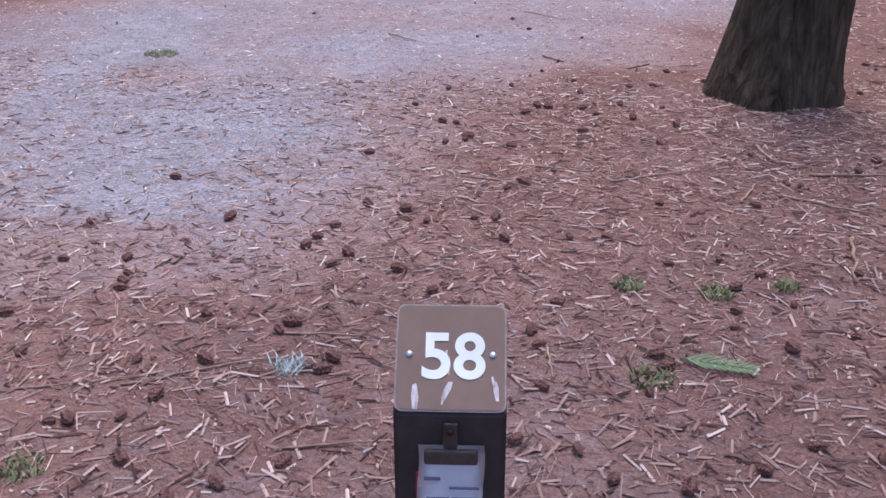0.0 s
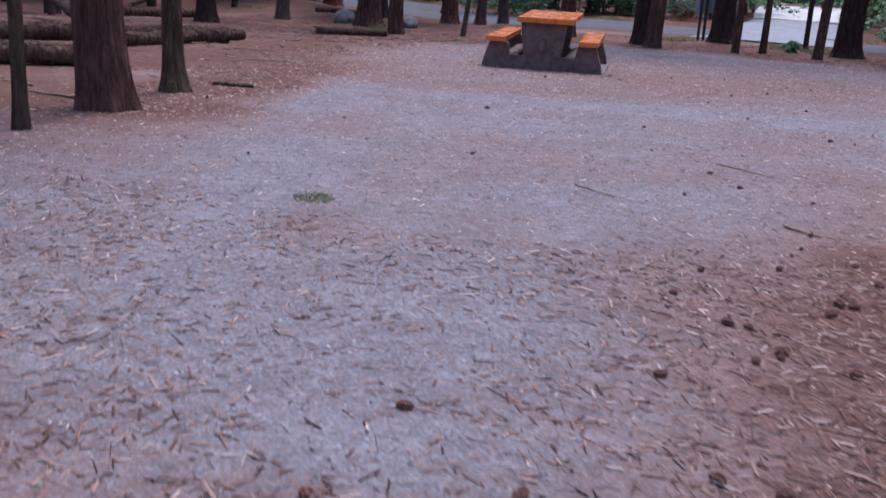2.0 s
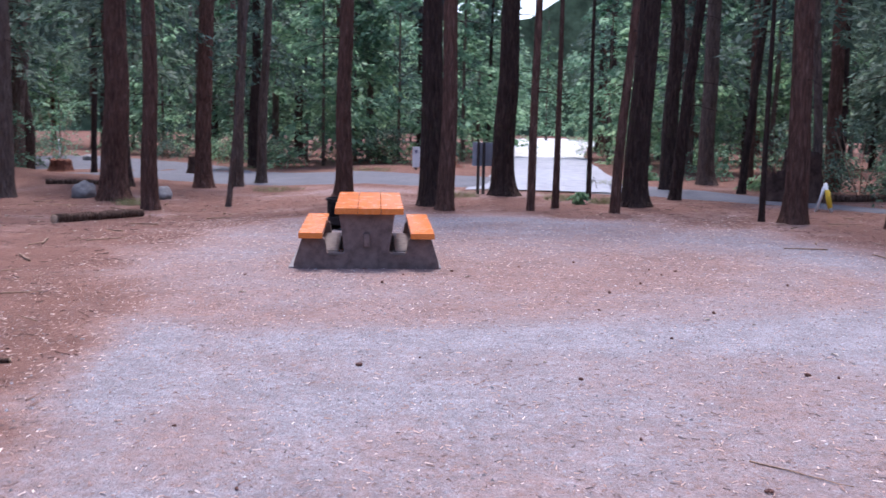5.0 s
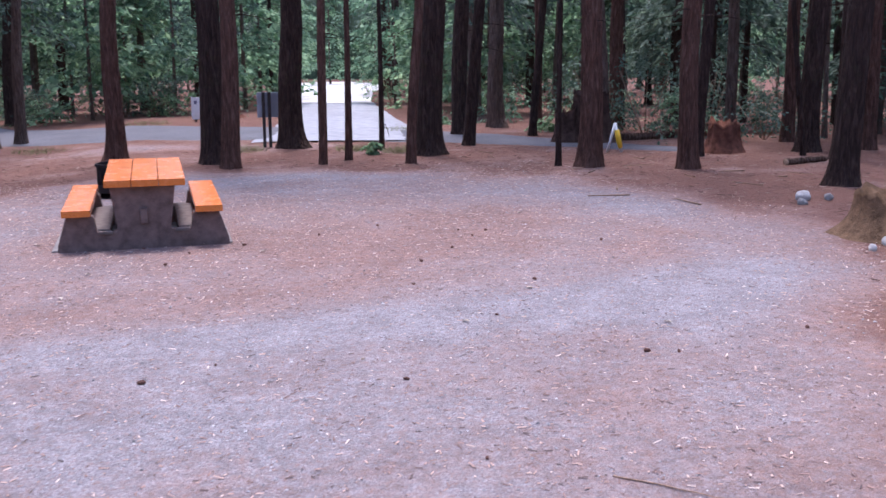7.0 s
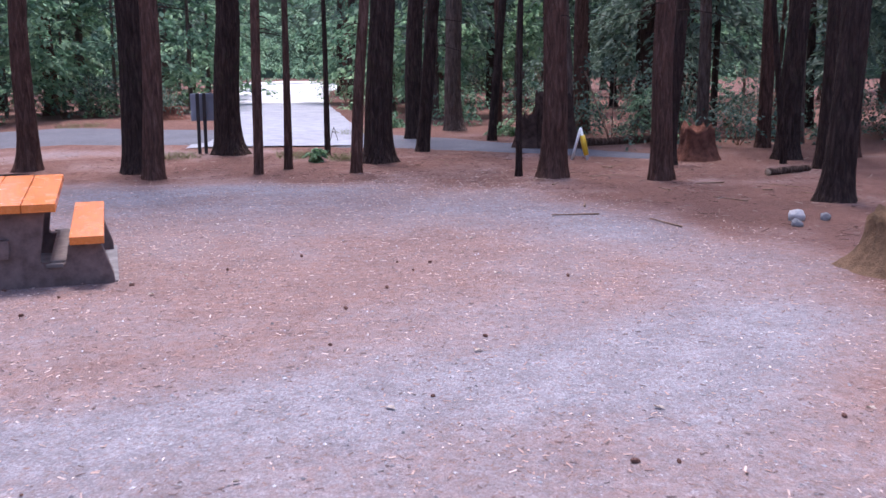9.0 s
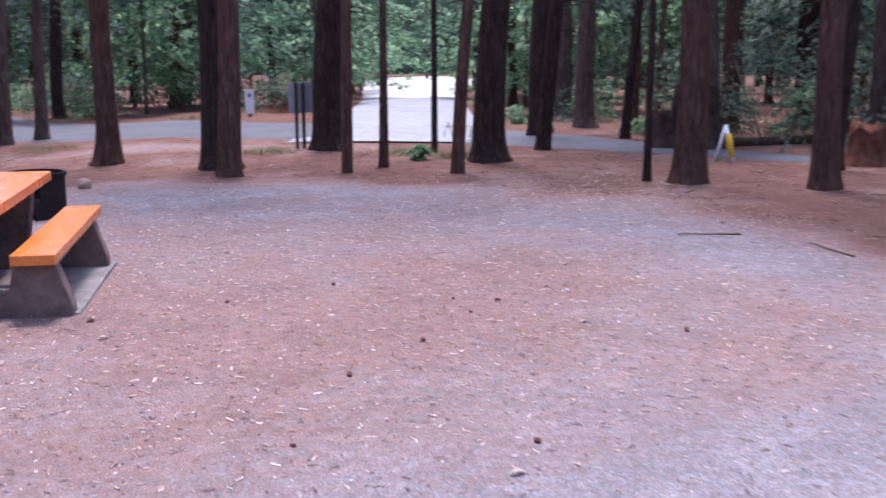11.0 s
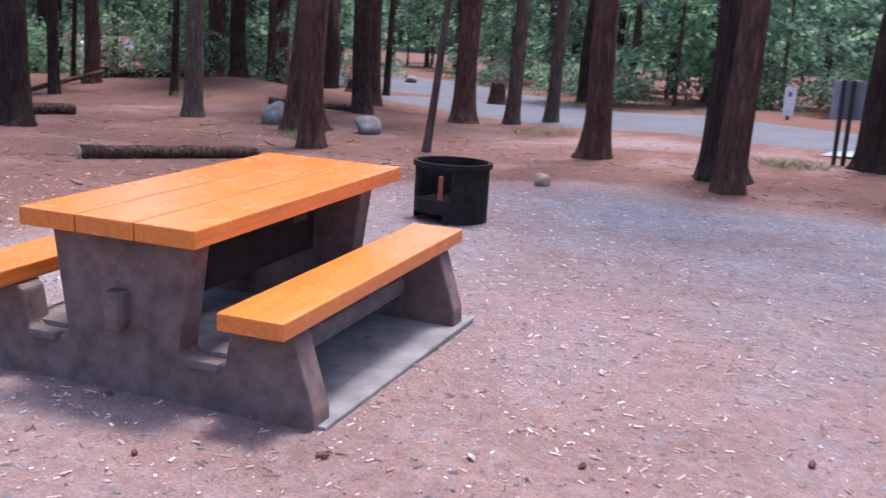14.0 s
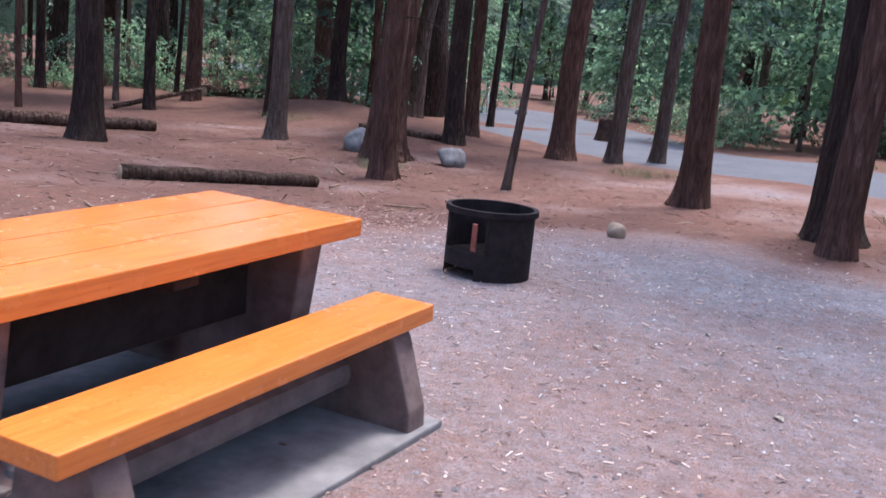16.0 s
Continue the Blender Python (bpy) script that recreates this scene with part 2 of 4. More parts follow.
def stained_wood():
    k = Mat("orange_stained_wood", 0.38, 0, 0.45)
    grain = k.noise(6, 6, 0.6, k.scaled(9, 0.5, 9), 0.15)
    c = k.ramp(grain, [(0.25, (0.55, 0.135, 0.022)), (0.5, (0.7, 0.195, 0.035)), (0.8, (0.78, 0.255, 0.058))])
    knots = k.cells(3.2, k.scaled(2.2, 0.8, 2.2))
    c = k.mix(k.ramp(knots, [(0.0, (0.5, 0.5, 0.5)), (0.05, (0, 0, 0))]), c, (0.28, 0.075, 0.015))
    c = k.mix(k.ramp(k.noise(2.2, 5, 0.7), [(0.5, (0, 0, 0)), (0.75, (0.35, 0.35, 0.35))]), c, (0.52, 0.25, 0.10))
    c = k.mix(0.4, c, k.ramp(k.each(), [(0, (0.85, 0.8, 0.75)), (1, (1.1, 1.08, 1.05))]), "MULTIPLY")
    k.color(c)
    k.rough(k.ramp(k.noise(5, 4, 0.6), [(0.3, (0.18, 0.18, 0.18)), (0.7, (0.32, 0.32, 0.32))]))
    k.bump(grain, 0.15, 0.002)
    return k.m


def asphalt():
    k = Mat("asphalt", 0.85, 0, 0.35)
    c = k.ramp(k.cells(60, None, "F1", "Color"), [(0, (0.068, 0.068, 0.075)), (1, (0.14, 0.14, 0.154))])
    c = k.mix(0.7, c, k.ramp(k.noise(0.8, 5, 0.6), [(0.3, (0.7, 0.7, 0.72)), (0.7, (1.15, 1.15, 1.18))]), "MULTIPLY")
    c = k.mix(k.ramp(k.noise(2.4, 6, 0.7), [(0.6, (0, 0, 0)), (0.75, (0.5, 0.5, 0.5))]), c, (0.2, 0.13, 0.1))
    k.color(c)
    k.bump(k.noise(120, 3, 0.7), 0.4, 0.006)
    return k.m


M_GROUND = ground_material()
M_BARK = bark_material("fir_bark", (0.055, 0.031, 0.025), (0.165, 0.092, 0.071), (0.32, 0.19, 0.15))
M_BARK_DARK = bark_material("dark_bark", (0.027, 0.019, 0.017), (0.076, 0.051, 0.044), (0.162, 0.111, 0.093), 0.35)
M_BARK_GREY = bark_material("grey_bark", (0.081, 0.061, 0.051), (0.189, 0.142, 0.119), (0.351, 0.270, 0.230))
M_BARK_MOSS = bark_material("mossy_bark", (0.045, 0.033, 0.024), (0.150, 0.112, 0.075), (0.270, 0.210, 0.150), 0.6)
M_LEAF = leaf_material("fir_needles", (0.04, 0.07, 0.052), (0.105, 0.16, 0.12), (0.19, 0.27, 0.2), 0.45)
# Green raised well above the fir needles: sun and backlight put into the leaf colour.
M_LEAF_BRIGHT = leaf_material("sunlit_bright_leaves", (0.09, 0.17, 0.105), (0.21, 0.35, 0.21), (0.38, 0.54, 0.34), 0.6)
M_ROAD = asphalt()
# Lot and access road: sunlight and glare put into the pale base colours.
M_SUNLIT_LOT = plain_material("sunlit_pale_lot", (0.62, 0.61, 0.6), 0.9, 0, 0.2, 0.15, 4, 0.3)
M_SUNLIT_ROAD = plain_material("sunlit_pale_asphalt", (0.3, 0.31, 0.335), 0.85, 0, 0.3, 0.22, 3, 0.3)
M_WOOD = stained_wood()
M_SUPPORT = plain_material("brown_stained_concrete", (0.17, 0.119, 0.107), 0.85, 0, 0.22, 0.35, 10, 0.4)
M_CONCRETE = plain_material("weathered_concrete", (0.22, 0.205, 0.2), 0.9, 0, 0.2, 0.35, 5, 0.5)
M_STEEL = plain_material("soot_black_steel", (0.022, 0.015, 0.0145), 0.85, 0.0, 0.2, 0.5, 9, 0.4)
M_RUST = plain_material("rusty_steel", (0.4, 0.13, 0.09), 0.75, 0.2, 0.3, 0.35, 22, 0.4)
M_TIE = plain_material("dusty_concrete_beam", (0.175, 0.145, 0.135), 0.9, 0, 0.2, 0.3, 9, 0.5)
M_TAN = plain_material("tan_rock", (0.4, 0.3, 0.22), 0.9, 0, 0.2, 0.3, 8, 0.6, 0.02)
M_ASH = plain_material("fire_ash", (0.07, 0.065, 0.06), 0.95, 0, 0.1, 0.4, 20, 0.6)
M_LOG = bark_material("log_bark", (0.05, 0.032, 0.026), (0.16, 0.105, 0.08), (0.33, 0.24, 0.19))
M_LOGEND = plain_material("cut_log_end", (0.42, 0.3, 0.2), 0.9, 0, 0.2, 0.3, 14, 0.4)
M_REDWOOD = plain_material("rotten_red_wood", (0.15, 0.065, 0.045), 0.95, 0, 0.1, 0.5, 7, 0.9, 0.03)
M_STUMP = plain_material("weathered_stump_wood", (0.075, 0.045, 0.036), 0.95, 0, 0.1, 0.5, 6, 0.9, 0.03)
M_ROCK = plain_material("grey_rock", (0.24, 0.23, 0.225), 0.9, 0, 0.2, 0.3, 9, 0.7, 0.02)
M_PALE = plain_material("pale_rock", (0.48, 0.46, 0.44), 0.85, 0, 0.2, 0.2, 10, 0.6, 0.02)
M_TWIG = plain_material("bare_twig", (0.3, 0.2, 0.14), 0.9, 0, 0.15, 0.4, 30, 0.4)
M_POST = plain_material("dark_brown_post_paint", (0.045, 0.036, 0.034), 0.6, 0, 0.35, 0.3, 18, 0.4)
M_SIGN = plain_material("brown_sign_enamel", (0.2, 0.128, 0.085), 0.4, 0, 0.45, 0.08, 16, 0.1)
M_SIGN_EDGE = plain_material("worn_sign_edge", (0.3, 0.24, 0.21), 0.5, 0.3, 0.4, 0.3, 40, 0.2)
M_WHITE = plain_material("white_paint", (0.78, 0.8, 0.8), 0.5, 0, 0.4, 0.06, 12, 0.1)
M_PAPER = plain_material("white_paper", (0.85, 0.86, 0.9), 0.8, 0, 0.2, 0.04, 9, 0.2)
M_INK = plain_material("dark_ink", (0.2, 0.2, 0.28), 0.8)
M_STRINGER = plain_material("black_brown_timber", (0.035, 0.026, 0.023), 0.85, 0, 0.2, 0.35, 12, 0.4)
M_CLIP = plain_material("tarnished_brass_clip", (0.09, 0.07, 0.062), 0.5, 0.5, 0.5, 0.35, 40, 0.3)
M_CHROME = plain_material("steel_screw", (0.6, 0.6, 0.62), 0.3, 1.0, 0.5, 0.1, 30, 0.1)
M_DROPPING = plain_material("chalky_streak", (0.6, 0.53, 0.5), 0.9, 0, 0.2, 0.25, 60, 0.3)
M_RED = plain_material("red_tape", (0.5, 0.04, 0.05), 0.6)
M_YELLOW = plain_material("yellow_plastic", (0.75, 0.48, 0.03), 0.5, 0, 0.4, 0.1, 10, 0.1)
M_GREYBOARD = plain_material("grey_signboard", (0.34, 0.36, 0.4), 0.6, 0.1, 0.4, 0.1, 5, 0.1)
M_CONE = plain_material("brown_cone_scales", (0.16, 0.08, 0.062), 0.85, 0, 0.2, 0.5, 60, 0.5)
M_FAR = leaf_material("far_forest", (0.01, 0.02, 0.012), (0.03, 0.055, 0.03), (0.06, 0.1, 0.05), 0.0)

# ---- the ground sheet ----
def stretched(near0, near1, step, far):
    """Grid lines: even between near0 and near1, then ever wider out to far."""
    lines = list(np.arange(near0, near1 + 1e-6, step))
    gap, v = step, near1
    while v < far:
        gap *= 1.35
        v += gap
        lines.append(v)
    gap, v, before = step, near0, []
    while v > -far:
        gap *= 1.35
        v -= gap
        before.append(v)
    return before[::-1] + lines


def build_ground():
    xs, ys = stretched(-10, 12, 0.2, 1500), stretched(-1, 30, 0.2, 1500)
    verts = [(x, y, terrain(x, y) if abs(x) < 300 and abs(y) < 300 else -0.3) for y in ys for x in xs]
    w = len(xs)
    faces = [(j * w + i, j * w + i + 1, (j + 1) * w + i + 1, (j + 1) * w + i) for j in range(len(ys) - 1) for i in range(w - 1)]
    me = bpy.data.meshes.new("ground")
    me.from_pydata(verts, [], faces)
    me.polygons.foreach_set("use_smooth", [True] * len(me.polygons))
    layer = me.attributes.new("gravel", "FLOAT", "POINT")
    layer.data.foreach_set("value", [gravel_share(x, y) if -40 < x < 40 and -20 < y < 50 else 0.0 for x, y, z in verts])
    me.materials.append(M_GROUND)
    return tagged(new("ground", me), "forest floor of red-brown needles and pale gravel", "ground", kind="structure")


build_ground()


def ribbon(name, line, material, label, lift=0.012):
    """A strip along (x, y, half width) that lies on the ground."""
    bm = bmesh.new()
    rows = []
    pts = []
    for (x1, y1, w1), (x2, y2, w2) in zip(line, line[1:]):
        n = max(2, int(math.hypot(x2 - x1, y2 - y1) / 0.7))
        pts += [(x1 + (x2 - x1) * i / n, y1 + (y2 - y1) * i / n, w1 + (w2 - w1) * i / n) for i in range(n)]
    pts.append(line[-1])
    for i, (x, y, w) in enumerate(pts):
        a, b = pts[max(0, i - 3)], pts[min(len(pts) - 1, i + 3)]
        d = Vector((b[0] - a[0], b[1] - a[1], 0)).normalized()
        side = Vector((d.y, -d.x, 0))
        row = []
        for k in range(9):
            u = (k / 4 - 1) * (w + (0.12 * noise.noise(Vector((x, y, k * 3.1))) if k in (0, 8) else 0))
            p = Vector((x, y, 0)) + side * u
            row.append(bm.verts.new((p.x, p.y, terrain(p.x, p.y) + lift - (0.03 if k in (0, 8) else 0))))
        rows.append(row)
    for a, b in zip(rows, rows[1:]):
        for k in range(8):
            bm.faces.new((a[k], a[k + 1], b[k + 1], b[k]))
    bmesh.ops.recalc_face_normals(bm, faces=bm.faces[:])
    ob = part(name, bm, material)
    return tagged(ob, label, "road", kind="structure")


ribbon("road", [(-45.12, 71.86, 3.52), (-18.79, 51.98, 3.52), (-10.78, 45.22, 3.52), (-5.19, 39.87, 3.52), (0.2, 36.3, 2.8), (5.14, 33.7, 2.6), (8.24, 30.78, 1.65), (9.82, 28.43, 0.99), (11.84, 25.4, 0.5)], M_ROAD, "grey asphalt campground road strewn with needles", 0.03)
# Same road in a lighter colour that stands for sun glare.
ribbon("access_road", [(4.69, 30.66, 2.2), (6.06, 37.13, 2.09), (7.89, 49.19, 2.09), (9.31, 58.41, 2.2)], M_SUNLIT_ROAD, "asphalt road leading out of the forest, coloured pale for sun glare", 0.04)
ribbon("gravel_lot", [(8.58, 54.1, 2.09), (11.3, 71.86, 3.3), (13.81, 84.96, 4.62), (16.74, 98.96, 4.4), (18.3, 104.96, 1.65)], M_SUNLIT_LOT, "gravel lot beyond the forest, coloured pale for sunlight", 0.05)


# ---- trees ----
def trunk_part(parent, d, height, lean=(0, 0), sides=14, flare=0.45, seed=0, bark=None, reach=0.5):
    bm = bmesh.new()
    rings = []
    levels = [-0.15, 0.0, 0.06, 0.14, 0.26, 0.42, 0.65, 1.0, 1.5, 2.1, 2.8, 3.6, 4.6, 6, 8, 11, height]
    for z in [v for v in levels if v <= height]:
        t = max(0, z) / height
        r = d / 2 * (1 - 0.8 * t) * (1 + flare * math.exp(-max(z, 0) / (reach * 0.45)))
        sway = 0.25 * d * noise.noise(Vector((z * 0.35, seed * 7.7, 1)))
        rings.append(((lean[0] * z + sway, lean[1] * z, z), r))

    def wobble(i, a):
        z = rings[i][0][2]
        q = Vector((math.cos(a) * 1.4 + seed, math.sin(a) * 1.4, z * 0.5))
        roots = math.exp(-max(z, 0) / 0.25) * 0.35 * noise.noise(Vector((math.cos(a) * 2.0 + seed * 3, math.sin(a) * 2.0, 7)))
        ridge = 0.09 * noise.noise(Vector((math.cos(a) * 6 + seed, math.sin(a) * 6, z * 0.8)))
        return 1 + 0.10 * noise.noise(q) + roots + ridge
    tube(bm, rings, sides, wobble)
    return part("trunk", bm, bark or M_BARK, parent)


def spray_mesh(name, boughs, material, seed, leaf=0.3, per=40, narrow=0.32, droop=0.35):
    """Foliage of many small leaves hung along boughs given as (x, y, z, azimuth, length)."""
    rng = np.random.default_rng(seed)
    out = []
    for bx, by, bz, az, ln in boughs:
        s = rng.uniform(0.12, 1, per) ** 0.8
        side = rng.normal(0, 1, per) * 0.22 * ln * (1.1 - s)
        fx, fy = math.cos(az), math.sin(az)
        px = bx + fx * s * ln - fy * side
        py = by + fy * s * ln + fx * side
        pz = bz - droop * ln * s * s - np.abs(side) * 0.25 + rng.normal(0, 0.05 * ln, per)
        c = np.stack([px, py, pz], 1)
        turn = az + np.sign(side) * rng.uniform(0.3, 1.2, per)
        dip = rng.uniform(-1.0, 0.15, per)
        d = np.stack([np.cos(turn) * np.cos(dip), np.sin(turn) * np.cos(dip), np.sin(dip)], 1)
        w = np.cross(d, rng.normal(0, 1, (per, 3)) * 0.5 + np.array([0, 0, 1.0]))
        w /= np.linalg.norm(w, axis=1)[:, None] + 1e-6
        size = leaf * rng.uniform(0.5, 1.3, per)[:, None]
        out.append(np.stack([c - d * size * 0.5, c + w * size * narrow * 0.5, c + d * size * 0.5, c - w * size * narrow * 0.5], 1))
    v = np.concatenate(out).reshape(-1, 3)
    n = len(v) // 4
    me = bpy.data.meshes.new(name)
    me.from_pydata(v.tolist(), [], np.arange(n * 4).reshape(n, 4).tolist())
    me.materials.append(material)
    return me


def crown_boughs(h0, h1, radius, count, seed, power=0.8):
    rng = random.Random(seed)
    out = []
    for i in range(count):
        u = (i + rng.random()) / count
        z = h0 + (h1 - h0) * u
        out.append((0, 0, z, rng.random() * math.tau, max(0.4, radius * (1 - u) ** power * rng.uniform(0.55, 1.1))))
    return out


HIGH = [spray_mesh("crown", crown_boughs(12, 20, 2.0, 26, s), M_LEAF, s, 0.5, 22, 0.35) for s in (1, 2)]
LOW = [spray_mesh("crown", crown_boughs(h0, 10.5, rad, 50, s), M_LEAF, s, 0.34, 56, 0.34) for s, h0, rad in ((11, 2.2, 3.0), (12, 3.6, 3.3), (13, 1.2, 2.6), (14, 4.6, 3.4))]
BRIGHT = [spray_mesh("crown", crown_boughs(h0, 10, rad, 50, s, 0.6), M_LEAF_BRIGHT, s, 0.3, 60, 0.6, 0.25) for s, h0, rad in ((21, 0.7, 3.2), (22, 1.6, 3.8))]


def tree(x, y, d, lean=(0, 0), bark=None, label="", crown=None, height=19, sides=14, flare=0.45, group="campground firs", reach=0.5, turn=None):
    ob = thing("fir_tree", pose(x, y, terrain(x, y) - 0.02), label or "tall fir with rough brown bark and bare lower trunk", "tree", group)
    seed = x * 1.7 + y * 0.61
    trunk_part(ob, d, height, lean, sides, flare, seed, bark, reach)
    if crown:
        c = new("crown", crown)
        c.parent = ob
        for i in range(5 if group == "campground firs" else 0):
            rng = random.Random(seed + i)
            z0, a0, ln = rng.uniform(2.3, 5.5), rng.uniform(0, math.tau), rng.uniform(0.5, 1.5)
            bm = bmesh.new()
            rings = [((lean[0] * z0 + math.cos(a0) * ln * u, lean[1] * z0 + math.sin(a0) * ln * u, z0 + ln * (0.12 * u - 0.35 * u * u) + 0.05 * noise.noise(Vector((u * 4, seed, i)))), 0.014 * (1.05 - u)) for u in (0, 0.25, 0.5, 0.75, 1)]
            tube(bm, rings, 5)
            part("dead_branch", bm, M_BARK_DARK, ob, "bare dead branch")
        c.rotation_euler = (math.atan(-lean[1]) if lean[1] else 0, math.atan(lean[0]) if lean[0] else 0, turn if turn is not None else seed)
    return ob


BIG = "stout old fir with deeply furrowed dark bark"
SLIM = "slender young fir with smooth grey-brown trunk"
for x, y, d, lean, bark, label, flare, reach in [
    (-0.59, 27.61, 0.395, (0.0, 0), M_BARK, "", 0.45, 0.6), (1.42, 26.2, 0.53, (-0.01, 0), M_BARK_DARK, BIG, 0.55, 0.5), (1.64, 24.91, 0.347, (0.0, 0), M_BARK, "", 0.3, 0.5),
    (3.38, 29.38, 0.57, (0.03, 0), M_BARK_DARK, BIG, 0.55, 0.5), (3.44, 25.03, 0.182, (0.015, 0), M_BARK, SLIM, 0.25, 0.3), (4.09, 25.83, 0.156, (0.01, 0), M_BARK, SLIM, 0.25, 0.3),
    (5.38, 28.37, 0.133, (0.0, 0), M_BARK_DARK, SLIM, 0.2, 0.3), (5.11, 24.63, 0.208, (0.07, 0), M_BARK, SLIM, 0.25, 0.3), (6.11, 26.56, 0.571, (0.03, 0), M_BARK_DARK, BIG, 0.55, 0.5),
    (7.65, 28.63, 0.297, (0.09, 0), M_BARK_DARK, "dark slim fir leaning slightly over the road", 0.3, 0.4), (8.05, 22.5, 0.44, (0.0, 0), M_BARK, "", 0.3, 0.6),
    (9.47, 21.4, 0.364, (0.01, 0), M_BARK, "", 0.25, 0.5), (-6.12, 28.83, 0.621, (0.02, 0), M_BARK, BIG, 0.5, 0.7), (-4.78, 26.6, 0.37, (0.0, 0), M_BARK, "", 0.3, 0.6),
    (-8.91, 29.35, 0.359, (0.01, 0), M_BARK_GREY, "pale grey-barked tree with a flared base", 0.5, 0.5), (-9.43, 25.28, 0.454, (0.0, 0), M_BARK_DARK, BIG, 0.5, 0.7),
    (-3.26, 27.48, 0.134, (0.11, 0), M_BARK_GREY, "thin leaning young tree beside the fire ring", 0.2, 0.3), (-4.85, 33.65, 0.502, (0.03, 0), M_BARK, "", 0.5, 0.6),
    (-3.96, 34.49, 0.332, (0.03, 0), M_BARK_GREY, "", 0.4, 0.5), (-3.41, 35.84, 0.318, (0.04, 0), M_BARK_GREY, "", 0.4, 0.5), (-12.86, 41.33, 0.538, (0.09, 0), M_BARK_GREY, "pale grey-barked tree leaning to one side", 0.6, 0.6),
    (-13.42, 43.33, 1, (0.0, 0), M_BARK_DARK, BIG, 0.3, 0.7), (-15.24, 34.05, 0.41, (0.02, 0), M_BARK, "", 0.4, 0.5), (-13.97, 31.28, 0.269, (0, 0), M_BARK_DARK, SLIM, 0.3, 0.4), (-20.79, 38.56, 0.584, (0, 0), M_BARK_DARK, "", 0.4, 0.5),
    (-24.33, 39.87, 0.519, (0, 0), M_BARK, "", 0.4, 0.5), (-22.88, 36.48, 0.499, (0.02, 0), M_BARK_DARK, "", 0.4, 0.5), (-2.99, 9.28, 0.433, (-0.02, 0), M_BARK, BIG, 0.35, 0.6),
    (-3.03, 10.65, 0.197, (-0.01, 0), M_BARK_MOSS, "slender young fir with mossy trunk and spread roots", 0.9, 0.35), (-2.95, 8.02, 0.108, (0.0, 0), M_BARK_MOSS, SLIM, 0.3, 0.3), (3.93, 6.42, 0.58, (0.075, 0), M_BARK_MOSS, "stout old fir with furrowed mossy bark and flared roots", 0.55, 0.9),
    (10.25, 18.1, 0.4, (0.06, 0), M_BARK_DARK, "", 0.4, 0.5), (11.24, 17.01, 0.386, (0.03, 0), M_BARK_MOSS, "", 0.4, 0.5), (13.24, 21.96, 0.324, (0.0, 0), M_BARK_DARK, "", 0.3, 0.5), (14.81, 25.16, 0.359, (0.02, 0), M_BARK, "", 0.3, 0.5),
    (13.21, 23.14, 0.13, (-0.13, 0), M_BARK_DARK, "thin dead tree leaning across the others", 0.1, 0.3), (15.39, 23.85, 0.304, (0.0, 0), M_BARK, "", 0.3, 0.5), (8.45, 31.91, 0.468, (0.0, 0), M_BARK_DARK, "", 0.4, 0.5), (10.21, 30.91, 0.222, (0.08, 0), M_BARK_DARK, SLIM, 0.3, 0.4),
    (10.47, 34.69, 0.518, (0.0, 0), M_BARK_GREY, "", 0.5, 0.5), (7.6, 22.9, 0.12, (0.0, 0), M_BARK_DARK, SLIM, 0.2, 0.3), (13.33, 32.28, 0.423, (0.0, 0), M_BARK, "", 0.4, 0.5), (13.96, 23.97, 0.456, (0.02, 0), M_BARK_DARK, "", 0.4, 0.5), (15.53, 26.97, 0.35, (0.0, 0), M_BARK, "", 0.3, 0.5),
    (11.21, 23.97, 0.26, (0.05, 0), M_BARK_DARK, "", 0.3, 0.5), (14.62, 28.19, 0.307, (0.0, 0), M_BARK_GREY, "", 0.3, 0.5),
]:
    near = math.hypot(x - 1, y - 10) < 11 or d > 0.45
    tree(x, y, d, lean, bark, label, HIGH[int(abs(x * 10 + y * 7)) % 2] if d > 0.18 else None, 19 if d > 0.18 else 9, 26 if near else 16, flare, reach=reach)


def road_gap(x, y):
    """True where the roads and the clearing keep the forest open."""
    if y > 26:
        mid = 4.1 + (y - 27) * 0.167
        if abs(x - mid) < (2.6 if y < 60 else 2.6 + (y - 60) * 0.12):
            return True
    if -20 < x < 11 and abs(y - (35.8 - 0.85 * min(x, 0) - 0.3 * max(x, 0) + 0.02 * min(x, 0) ** 2)) < 4.6:
        return True
    return math.hypot((x - 1) / 13.5, (y - 12) / 17) < 1


